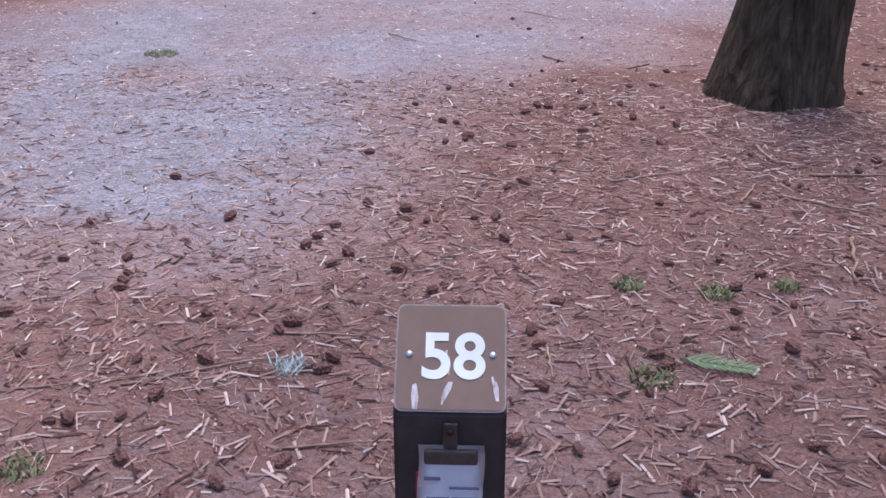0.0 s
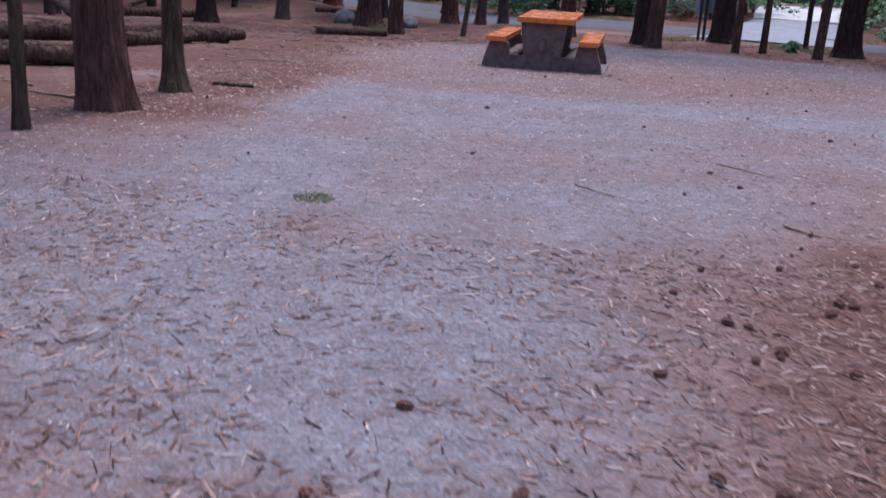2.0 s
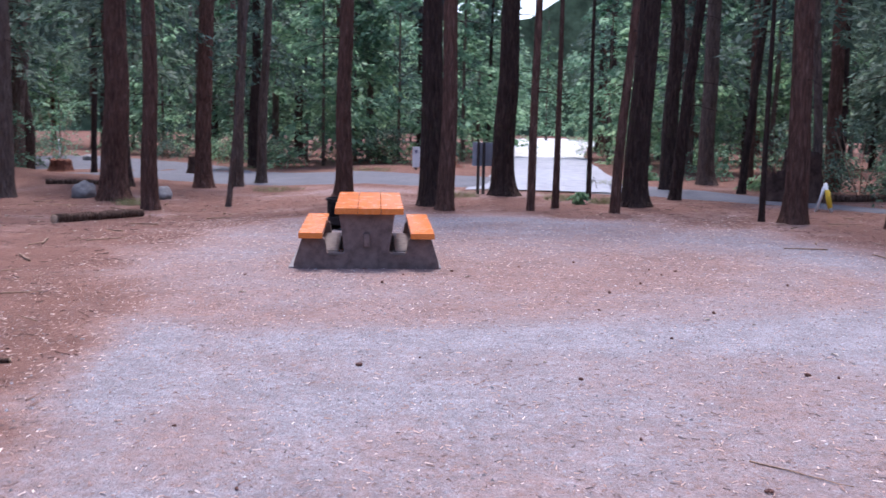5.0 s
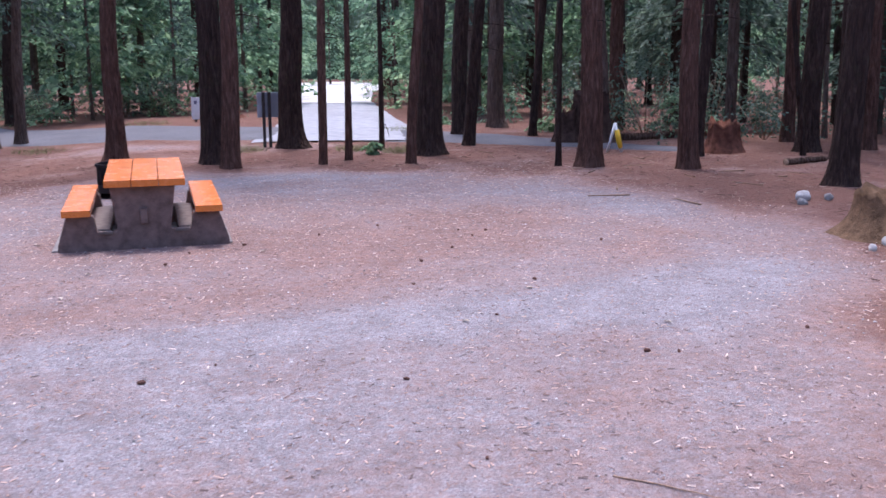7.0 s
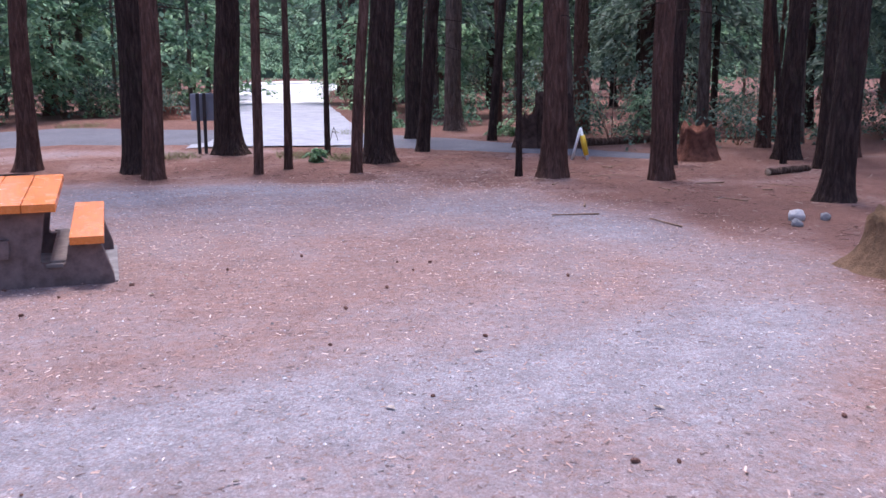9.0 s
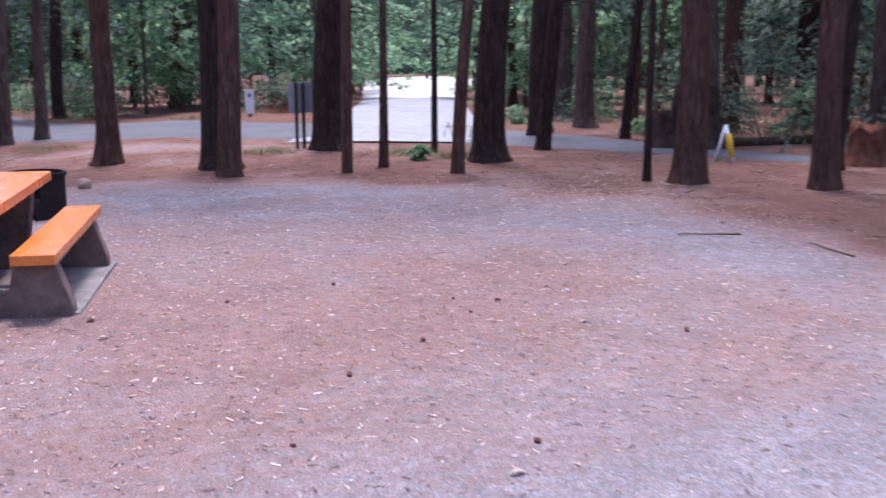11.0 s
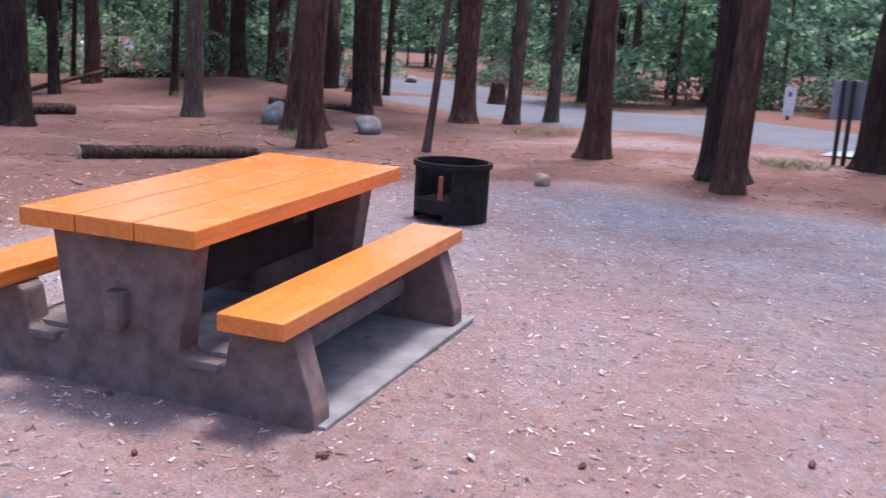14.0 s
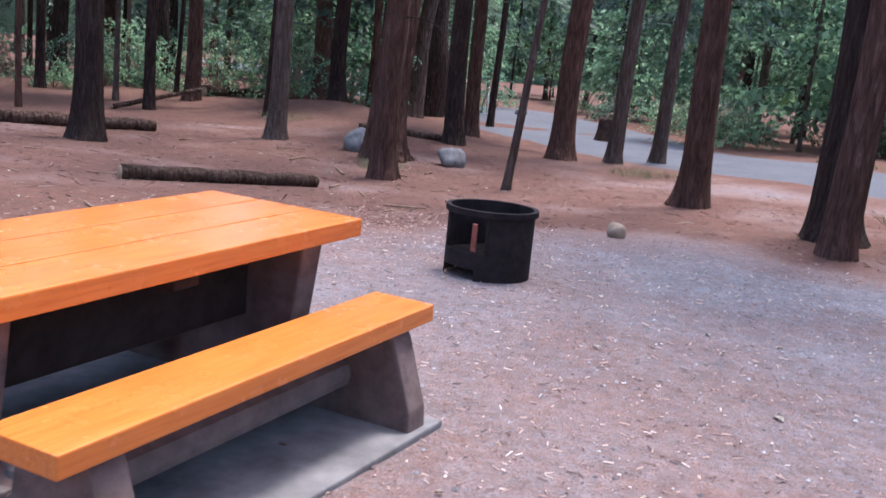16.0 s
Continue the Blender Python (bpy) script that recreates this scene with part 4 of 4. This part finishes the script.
# ---- signs by the road ----
def two_post_sign():
    t = thing("road_sign", pose(2.86, 29.73, terrain(2.86, 29.73)), "grey signboard seen from behind on two dark posts", "sign")
    for x in (-0.07, 0.07):
        bm = bmesh.new()
        box(bm, x - 0.035, x + 0.035, -0.045, 0.045, -0.2, 1.33, 0.008)
        part("sign_post", bm, M_POST, t, flat=True)
    bm = bmesh.new()
    box(bm, -0.22, 0.32, 0.048, 0.068, 0.72, 1.32, 0.006)
    part("sign_board", bm, M_GREYBOARD, t, "plain grey sign board", flat=True)


def white_marker():
    t = thing("marker_sign", pose(1.68, 41.19, terrain(1.68, 41.19)), "small white marker sign on a short post by the road", "sign")
    bm = bmesh.new()
    box(bm, -0.04, 0.04, -0.03, 0.03, -0.2, 0.35, 0.006)
    part("marker_post", bm, M_POST, t, flat=True)
    bm = bmesh.new()
    box(bm, -0.14, 0.14, -0.05, -0.032, 0.1, 0.86, 0.006)
    board = part("marker_board", bm, M_WHITE, t, flat=True)
    bm = bmesh.new()
    box(bm, -0.05, 0.05, -0.056, -0.051, 0.62, 0.74)
    part("emblem", bm, M_INK, board, "dark emblem bar", flat=True)


def thin_marker(x, y, h):
    t = thing("road_marker", pose(x, y, terrain(x, y)), "thin white roadside marker stake", "marker", "roadside markers")
    bm = bmesh.new()
    tube(bm, [((0, 0, -0.1), 0.035), ((0, 0, h * 0.5), 0.034), ((0, 0, h), 0.03)], 10)
    part("stake", bm, M_WHITE, t)
    bm = bmesh.new()
    tube(bm, [((0, 0, h * 0.82), 0.037), ((0, 0, h * 0.92), 0.037)], 10)
    part("band", bm, M_GREYBOARD, t, "grey reflective band")


def barrier():
    x, y = 9.98, 25.58
    t = thing("folding_barrier", pose(x + 0.1, y, terrain(x, y), 0, 0, 60), "white folding barrier with a yellow panel", "barrier")
    for s in (-1, 1):
        for side in (-0.12, 0.12):
            bm = bmesh.new()
            tube(bm, [((side, s * 0.16, 0.0), 0.022), ((side, 0.0, 0.64), 0.022)], 8)
            part("leg", bm, M_WHITE, t)
        for u in (0.2, 0.55, 0.95):
            bm = bmesh.new()
            yy, zz = s * 0.16 * (1 - u), 0.64 * u
            tube(bm, [((-0.12, yy, zz), 0.018), ((0.12, yy, zz), 0.018)], 8)
            part("rail", bm, M_WHITE, t)
    bm = bmesh.new()
    tube(bm, [((-0.12, -0.14, 0.1), 0.05), ((-0.12, -0.09, 0.3), 0.06), ((-0.12, -0.05, 0.5), 0.05)], 8)
    part("yellow_pad", bm, M_YELLOW, t, "bright yellow pad")


def small_stand():
    x, y = 6.27, 31.78
    t = thing("folding_stand", pose(x, y, terrain(x, y)), "small dark folding stand on the road", "stand")
    for s in (-1, 1):
        bm = bmesh.new()
        tube(bm, [((s * 0.11, 0, 0.0), 0.008), ((0, 0, 0.38), 0.008)], 6)
        part("leg", bm, M_POST, t)
    bm = bmesh.new()
    tube(bm, [((-0.05, 0, 0.26), 0.008), ((0.05, 0, 0.26), 0.008)], 6)
    part("brace", bm, M_POST, t)


two_post_sign()
white_marker()
thin_marker(-12.99, 46.99, 1.0)
thin_marker(-18.15, 37.13, 1.0)
barrier()
small_stand()


# ---- small things on the ground ----
AT = {"sprig": (3.14, 2.78), "tuft1": (2.91, 3.38), "tuft2": (3.21, 3.37), "tuft3": (3.46, 3.46), "tuft4": (-0.27, 6.8), "tuft5": (2.96, 2.73), "tuft6": (1.4, 2.02), "lichen": (1.91, 2.61)}
STICKS = [((1.8, 2.83), (2.07, 2.84), 9), ((2.65, 2.89), (2.68, 2.68), 9), ((2.01, 2.21), (2.22, 2.27), 9), ((3.79, 3.98), (3.71, 3.53), 16), ((2.39, 7.31), (2.55, 7.07), 18), ((3.6, 5.26), (3.64, 4.97), 16),
          ((1.13, 3.06), (1.2, 3.19), 7), ((3.41, 4.33), (3.51, 4.59), 13), ((3.14, 3.44), (3.18, 3.28), 8), ((2.17, 4.5), (2.67, 4.28), 7), ((2.86, 4.53), (3.32, 4.8), 9), ((3.78, 4.79), (4.31, 4.83), 16), ((2.46, 4.7), (2.76, 4.63), 11),
          ((1.47, 2.44), (1.94, 2.72), 8), ((1.14, 2.35), (1.52, 2.49), 7), ((1.78, 3.41), (2.14, 3.53), 7), ((3.61, 4.46), (3.94, 4.26), 11), ((2.32, 2.12), (2.42, 1.92), 9), ((1.14, 7.92), (1.42, 7.63), 10), ((2.12, 9.21), (2.5, 8.82), 10), ((-1, 3.88), (-0.53, 3.95), 7)]
CONES = [(2.04, 2.15), (2.67, 3.19), (2.98, 2.87), (1.42, 2.24), (3.03, 2.48), (2.85, 2.22), (3.61, 3.09), (3.4, 2.97), (3.06, 3.6), (1.32, 3.77), (2.3, 3.95), (1.66, 2.61), (1.97, 2.62), (2.65, 2.63), (2.24, 3.21),
         (3.06, 4.25), (1.63, 2.1), (1.6, 2.4), (1.1, 2.57), (2.6, 2.35), (3.22, 2.31), (1.9, 2.04), (2.39, 3.99), (0.79, 3.62), (0.91, 4.21), (1.68, 4.76), (3.01, 2.8), (2.02, 2.61), (1.55, 2.28), (2.76, 2.33)]


def cone_mesh(seed):
    rng = random.Random(seed)
    bm = bmesh.new()
    n, loops = 11, []
    length, thick = rng.uniform(0.055, 0.075), rng.uniform(0.030, 0.038)
    for i in range(n):
        u = i / (n - 1)
        r = thick / 2 * math.sin(math.pi * min(1, 0.12 + 0.86 * u)) ** 0.7
        loop = []
        for k in range(12):
            a = math.tau * (k + 0.5 * (i % 2)) / 12
            q = r * (1.0 + (0.22 if (k + i) % 2 else -0.12))
            loop.append(bm.verts.new((length * (u - 0.5), q * math.cos(a), thick * 0.45 + q * math.sin(a))))
        loops.append(loop)
    for a, b in zip(loops, loops[1:]):
        for k in range(12):
            bm.faces.new((a[k], a[(k + 1) % 12], b[(k + 1) % 12], b[k]))
    bm.faces.new(loops[0][::-1])
    bm.faces.new(loops[-1])
    me = bpy.data.meshes.new("fir_cone")
    bm.to_mesh(me)
    bm.free()
    me.materials.append(M_CONE)
    return me


def cones():
    rng = random.Random(3)
    kinds = [cone_mesh(s) for s in range(4)]
    spots = list(CONES)
    while len(spots) < 205:
        x, y = rng.uniform(0.2, 5.4), rng.uniform(1.5, 7.5)
        if gravel_share(x, y) < 0.35:
            spots.append((x, y))
    while len(spots) < 240:
        spots.append((rng.uniform(-1.8, 5), rng.uniform(6.5, 19)))
    for x, y in spots:
        ob = new("fir_cone", kinds[rng.randrange(4)])
        k = rng.uniform(0.55, 1.0) if y < 6.5 else rng.uniform(0.4, 0.75)
        ob.matrix_world = pose(x, y, terrain(x, y), rng.uniform(0, 360) * 0, rng.uniform(-12, 12), rng.uniform(0, 360)) @ Matrix.Diagonal((k, k, k, 1))
        tagged(ob, "fallen dark brown fir cone on the ground", "fir cone", "fallen cones")


cones()


def stick(p, q, mm):
    a, b = Vector((*p, terrain(*p) + mm / 2000)), Vector((*q, terrain(*q) + mm / 2000 + 0.006))
    bm = bmesh.new()
    n = 7
    rings = []
    for i in range(n + 1):
        c = (b - a) * (i / n)
        c += Vector((0.03 * noise.noise(Vector((i * 0.6, p[0] * 9, 0))), 0.03 * noise.noise(Vector((i * 0.6, p[1] * 9, 4))), 0)) * (b - a).length * 2
        rings.append((c, mm / 2000 * (1 - 0.45 * i / n)))
    tube(bm, rings, 7)
    ob = part("stick", bm, M_TWIG)
    ob.matrix_world = Matrix.Translation(a)
    tagged(ob, "bleached broken stick lying on needles", "stick", "fallen sticks")


for p, q, mm in STICKS:
    stick(p, q, mm)
rng_s = random.Random(8)
for i in range(60):
    x, y = rng_s.uniform(-9.5, -2.6), rng_s.uniform(9, 28)
    a, ln = rng_s.uniform(0, math.pi), rng_s.uniform(0.15, 0.7)
    stick((x, y), (x + ln * math.cos(a), y + ln * math.sin(a)), rng_s.uniform(12, 34))
for i in range(22):
    x, y = rng_s.uniform(5.5, 11), rng_s.uniform(14, 27)
    a, ln = rng_s.uniform(0, math.pi), rng_s.uniform(0.15, 0.8)
    stick((x, y), (x + ln * math.cos(a), y + ln * math.sin(a)), rng_s.uniform(10, 30))


def litter_material(dim=1.0):
    k = Mat("wood_litter", 0.9, 0, 0.15)
    stops = [(0.0, (0.06, 0.035, 0.03)), (0.25, (0.17, 0.09, 0.07)), (0.55, (0.33, 0.2, 0.155)), (0.85, (0.46, 0.31, 0.245)), (1.0, (0.64, 0.51, 0.43))]
    k.color(k.ramp(k.island(), [(p, tuple(v * dim + (0.06 if dim > 1 else 0) for v in q)) for p, q in stops]))
    return k.m


def pebble_material():
    k = Mat("gravel_stones", 0.9, 0, 0.2)
    k.color(k.ramp(k.island(), [(0.0, (0.14, 0.13, 0.135)), (0.4, (0.27, 0.26, 0.265)), (0.85, (0.38, 0.37, 0.38)), (1.0, (0.62, 0.6, 0.6))]))
    return k.m


def heights(x, y):
    return np.array([terrain(a, b) for a, b in zip(x, y)])


def scatter(count, area, rng, want, limit=400000):
    """Random places in area = (x0, x1, y0, y1), kept by the chance that want(x, y) gives."""
    x, y = rng.uniform(area[0], area[1], count), rng.uniform(area[2], area[3], count)
    rim = 0.16 * min(area[1] - area[0], area[3] - area[2])
    edge = [smooth((min(a - area[0], area[1] - a, b - area[2], area[3] - b) + 0.6 * rim * noise.noise(Vector((a, b, 0)))) / rim) for a, b in zip(x, y)]
    keep = np.array([rng.random() < want(a, b) * e for a, b, e in zip(x, y, edge)])
    return x[keep], y[keep]


def slivers(name, x, y, rng, long0, long1, wide0, wide1, thick, material, label):
    """Flat three-sided slivers of wood or needle at each place, one mesh."""
    n = len(x)
    z = heights(x, y)
    a = rng.uniform(0, math.tau, n)
    ln = long0 + (long1 - long0) * rng.random(n) ** 2
    wd = rng.uniform(wide0, wide1, n)
    tip = rng.normal(0, 0.12, n) * ln
    d, s = np.stack([np.cos(a), np.sin(a), 0 * a], 1), np.stack([-np.sin(a), np.cos(a), 0 * a], 1)
    c = np.stack([x, y, z + thick * 0.5], 1)
    up = np.array([0, 0, 1.0])
    half = (ln / 2)[:, None]
    rise = np.abs(tip)[:, None] * up
    v = np.stack([c - d * half - s * (wd / 2)[:, None], c - d * half + s * (wd / 2)[:, None], c - d * half + up * thick,
                  c + d * half - s * (wd / 2)[:, None] + rise, c + d * half + s * (wd / 2)[:, None] + rise, c + d * half + up * thick + rise], 1).reshape(-1, 3)
    base = np.arange(n)[:, None] * 6
    quads = np.concatenate([base + np.array([q]) for q in ([0, 2, 5, 3], [1, 4, 5, 2])]).tolist()
    tris = np.concatenate([base + np.array([q]) for q in ([0, 1, 2], [3, 5, 4])]).tolist()
    me = bpy.data.meshes.new(name)
    me.from_pydata(v.tolist(), [], quads + tris)
    me.materials.append(material)
    return tagged(new(name, me), label, "litter", kind="stuff")


def pebbles(name, x, y, rng, s0, s1, material, label):
    n = len(x)
    z = heights(x, y)
    size = s0 + (s1 - s0) * rng.random(n) ** 2.5
    a = rng.uniform(0, math.tau, n)
    unit = np.array([[1, 0, 0], [0, 1, 0], [-1, 0, 0], [0, -1, 0], [0, 0, 0.7], [0, 0, -0.6]])
    jig = unit[None] * rng.uniform(0.6, 1.3, (n, 6, 1)) * size[:, None, None] / 2
    ca, sa = np.cos(a)[:, None], np.sin(a)[:, None]
    v = np.stack([jig[..., 0] * ca - jig[..., 1] * sa + x[:, None], jig[..., 0] * sa + jig[..., 1] * ca + y[:, None], jig[..., 2] + (z + size * 0.12)[:, None]], 2).reshape(-1, 3)
    base = np.arange(n)[:, None] * 6
    faces = np.concatenate([base + np.array([q]) for q in ([0, 1, 4], [1, 2, 4], [2, 3, 4], [3, 0, 4])]).tolist()
    me = bpy.data.meshes.new(name)
    me.from_pydata(v.tolist(), [], faces)
    me.materials.append(material)
    return tagged(new(name, me), label, "gravel", kind="stuff")


def ground_litter():
    rng = np.random.default_rng(4)
    wood, stone = litter_material(), pebble_material()
    near = lambda x, y: 1.0 - 0.85 * gravel_share(x, y)
    x, y = scatter(46000, (-2.0, 6.4, 0.4, 7.0), rng, near)
    slivers("bark_chips", x, y, rng, 0.01, 0.085, 0.003, 0.01, 0.004, litter_material(1.0), "bark chips and broken twigs on the needle carpet")
    x, y = scatter(48000, (-2.2, 6.6, 0.4, 7.4), rng, near)
    slivers("fallen_needles", x, y, rng, 0.03, 0.09, 0.0015, 0.003, 0.0015, wood, "dry red-brown fallen needles")
    x, y = scatter(62000, (-4.5, 8.4, 5.0, 24.5), rng, lambda a, b: 0.25 + 0.75 * (1 - gravel_share(a, b)))
    slivers("path_litter", x, y, rng, 0.01, 0.05, 0.004, 0.013, 0.004, litter_material(1.08), "scattered bark chips and dry needles")
    x, y = scatter(16000, (-14, 15, 5.0, 33.0), rng, lambda a, b: 1.0 if outline_distance(a, b, PAD) < -0.3 else 0.0)
    slivers("forest_litter", x, y, rng, 0.025, 0.16, 0.006, 0.018, 0.006, litter_material(0.55), "twigs and bark scattered on the forest floor")
    x, y = scatter(22000, (-5.5, 5.0, 1.6, 11.5), rng, lambda a, b: gravel_share(a, b) ** 1.5)
    pebbles("gravel", x, y, rng, 0.006, 0.024, stone, "loose pale grey crushed gravel")
    x, y = scatter(20000, (-4, 8, 9.5, 24.0), rng, lambda a, b: 0.25 + 0.6 * gravel_share(a, b))
    pebbles("gravel", x, y, rng, 0.007, 0.03, stone, "loose pale grey crushed gravel")


ground_litter()


def dry_leaves():
    rng = random.Random(12)
    spots = [(1.82, 20.33), (4.2, 16.22), (0.99, 19.41), (3.63, 17.18), (1.82, 17.58), (0, 13.9), (1.58, 19.87), (4.16, 15.2)]
    spots += [(rng.uniform(-1.5, 6), rng.uniform(11, 23)) for i in range(40)] + [(rng.uniform(-9, -3), rng.uniform(10, 28)) for i in range(40)]
    for x, y in spots:
        bm = bmesh.new()
        ln = rng.uniform(0.03, 0.085)
        top = [(-0.5, 0, 0.004), (-0.2, 0.22, 0.014), (0.2, 0.2, 0.018), (0.5, 0, 0.008), (0.2, -0.2, 0.012), (-0.2, -0.24, 0.016)]
        vs = [bm.verts.new((a * ln, b * ln, c)) for a, b, c in top]
        mid = bm.verts.new((0, 0, 0.006))
        for i in range(6):
            bm.faces.new((vs[i], vs[(i + 1) % 6], mid))
        bmesh.ops.solidify(bm, geom=bm.faces[:], thickness=0.001)
        ob = part("dry_leaf", bm, M_DRYLEAF)
        ob.matrix_world = pose(x, y, terrain(x, y) + 0.003, 0, 0, rng.uniform(0, 360))
        tagged(ob, "pale curled dry leaf on the ground", "leaf", "dry leaves")


M_DRYLEAF = plain_material("pale_dry_leaf", (0.62, 0.54, 0.46), 0.8, 0, 0.2, 0.2, 60, 0.2)
dry_leaves()


def tuft(x, y, r, count, material, label, seed, name="grass_tuft", high=0.05):
    rng = random.Random(seed)
    bm = bmesh.new()
    for i in range(count):
        a, q = rng.uniform(0, math.tau), r * math.sqrt(rng.random())
        bx, by = q * math.cos(a), q * math.sin(a)
        h, w = high * rng.uniform(0.4, 1.2), 0.003
        ox, oy = rng.uniform(-2, 2) * h, rng.uniform(-2, 2) * h
        v = [bm.verts.new(p) for p in ((bx - w, by, -0.01), (bx + w, by, -0.01), (bx + ox * 0.5 + w * 0.7, by + oy * 0.5, h * 0.7), (bx + ox * 0.5 - w * 0.7, by + oy * 0.5, h * 0.7), (bx + ox, by + oy, h))]
        bm.faces.new((v[0], v[1], v[2], v[3]))
        bm.faces.new((v[3], v[2], v[4]))
    ob = part(name, bm, material)
    ob.matrix_world = pose(x, y, terrain(x, y))
    tagged(ob, label, "grass", "green tufts")


M_MOSS = plain_material("moss_green", (0.2, 0.21, 0.1), 0.9, 0, 0.15, 0.4, 30, 0.4)
for i, (k, r) in enumerate((("tuft1", 0.05), ("tuft2", 0.06), ("tuft3", 0.04), ("tuft4", 0.12), ("tuft5", 0.06), ("tuft6", 0.06))):
    tuft(*AT[k], r, 260 if k == "tuft4" else 150, M_MOSS, "small tuft of moss and grass in the needles", i, high=0.02)
tuft(*AT["lichen"], 0.05, 90, plain_material("pale_lichen", (0.42, 0.5, 0.46), 0.9), "clump of pale green lichen", 30, "lichen", 0.03)
for i, (x, y, r) in enumerate(((2.2, 28.8, 0.5), (4.7, 28.07, 0.5), (5.52, 27.21, 0.4), (-2.56, 32.16, 0.7), (-5.48, 27.58, 0.35), (0.06, 40.27, 0.8), (-5.08, 43.6, 0.9), (-11.1, 32.66, 0.6), (7.5, 34.18, 0.8))):
    tuft(x, y, r, 260, M_MOSS, "patch of low green plants by the road", 40 + i, "plant_patch", 0.16)


def frond(x, y, turn):
    """A green cedar sprig on the needles."""
    bm = bmesh.new()
    tube(bm, [((0, 0, 0.006), 0.003), ((0.22, 0, 0.012), 0.001)], 5)
    for i in range(9):
        u = i / 9
        for s in (-1, 1):
            ln = 0.09 * (1 - 0.5 * u)
            a = radians(38) * s
            p = Vector((0.02 + 0.2 * u, 0, 0.009))
            d = Vector((math.cos(a), math.sin(a), 0.05))
            w = Vector((-d.y, d.x, 0)) * 0.0035
            v = [bm.verts.new(q) for q in (p - w, p + w, p + d * ln * 0.6 + w * 1.4, p + d * ln, p + d * ln * 0.6 - w * 1.4)]
            bm.faces.new(v)
    ob = part("cedar_sprig", bm, plain_material("sprig_green", (0.13, 0.2, 0.09), 0.7, 0, 0.25, 0.3, 60))
    ob.matrix_world = pose(x, y, terrain(x, y) + 0.01, 0, 0, turn)
    tagged(ob, "fresh green cedar sprig on the needles", "sprig")


frond(3.05, 2.85, -12)


def shrub(x, y, r, h, seed, material=None):
    rng = random.Random(seed)
    t = thing("shrub", pose(x, y, terrain(x, y)), "low leafy green shrub at the forest edge", "shrub", "roadside shrubs")
    boughs = [(rng.uniform(-0.3, 0.3) * r, rng.uniform(-0.3, 0.3) * r, h * rng.uniform(0.15, 1.0), rng.uniform(0, math.tau), r * rng.uniform(0.4, 1.0)) for i in range(26)]
    c = new("foliage", spray_mesh("foliage", boughs, material or M_LEAF_BRIGHT, seed, 0.11, 34, 0.6, 0.45))
    c.parent = t
    bm = bmesh.new()
    for i in range(6):
        a = rng.uniform(0, math.tau)
        tube(bm, [((0, 0, -0.05), 0.012), ((math.cos(a) * r * 0.4, math.sin(a) * r * 0.4, h * 0.8), 0.006)], 5)
    part("woody_base", bm, M_TWIG, t)


for i, (x, y, r, h) in enumerate(((11.61, 37.13, 1.3, 1.2), (9.25, 36.74, 0.7, 0.5), (-16.98, 42.39, 1.5, 1.6), (-14.36, 50.58, 1.4, 1.4), (-7.28, 49.89, 1.3, 1.0), (0.91, 46.03, 1.2, 1.0), (3.51, 50.58, 1.4, 1.6), (4.19, 59.86, 1.6, 2.0), (12.03, 55.52, 1.6, 1.7), (13.39, 67.28, 1.8, 2.4), (3.94, 74.96, 2.0, 2.6), (-18.69, 32.66, 1.2, 0.8), (-25.52, 44.41, 1.8, 1.8), (17.1, 40.4, 1.5, 1.0), (11.27, 32.03, 0.8, 0.5), (4.87, 26.97, 0.25, 0.28))):
    shrub(x, y, r, h, 60 + i)
rng_u = random.Random(21)
for i in range(60):
    u = i / 60
    if i % 3 == 0:
        x, y = rng_u.uniform(12, 30), rng_u.uniform(27, 46)
    elif i % 3 == 1:
        x, y = rng_u.uniform(-28, -12), rng_u.uniform(30, 37)
        y += max(0, x + 20) * 0.7 + 4
    else:
        x = rng_u.uniform(-14, 5)
        y = 41 - 0.75 * min(x, 0) - 0.3 * max(x, 0) + rng_u.uniform(0, 7)
    if not road_gap(x, y):
        shrub(x, y, rng_u.uniform(1.0, 2.0), rng_u.uniform(0.9, 2.2), 90 + i, M_LEAF if i % 4 else M_LEAF_BRIGHT)
for i, (x, y, r, h) in enumerate(((-14.5, 42.5, 1.9, 2.6), (-16.5, 40.5, 1.5, 1.6), (-12.6, 45.5, 1.8, 2.8), (-19, 43, 2, 2.5))):
    shrub(x, y, r, h, 170 + i)
for i in range(11):
    u = i / 10
    shrub(-25 + 13.5 * u + rng_u.uniform(-0.6, 0.6), 34.5 + 3.5 * u + rng_u.uniform(-0.8, 0.8), rng_u.uniform(1.2, 1.8), rng_u.uniform(1.2, 2.2), 200 + i, M_LEAF_BRIGHT if i % 2 or i > 5 else M_LEAF)
for i in range(10):
    u = i / 9
    shrub(13.5 + 13 * u + rng_u.uniform(-0.6, 0.6), 31.5 - 5 * u + rng_u.uniform(-0.8, 0.8), rng_u.uniform(1.0, 1.6), rng_u.uniform(0.9, 1.7), 220 + i, M_LEAF)
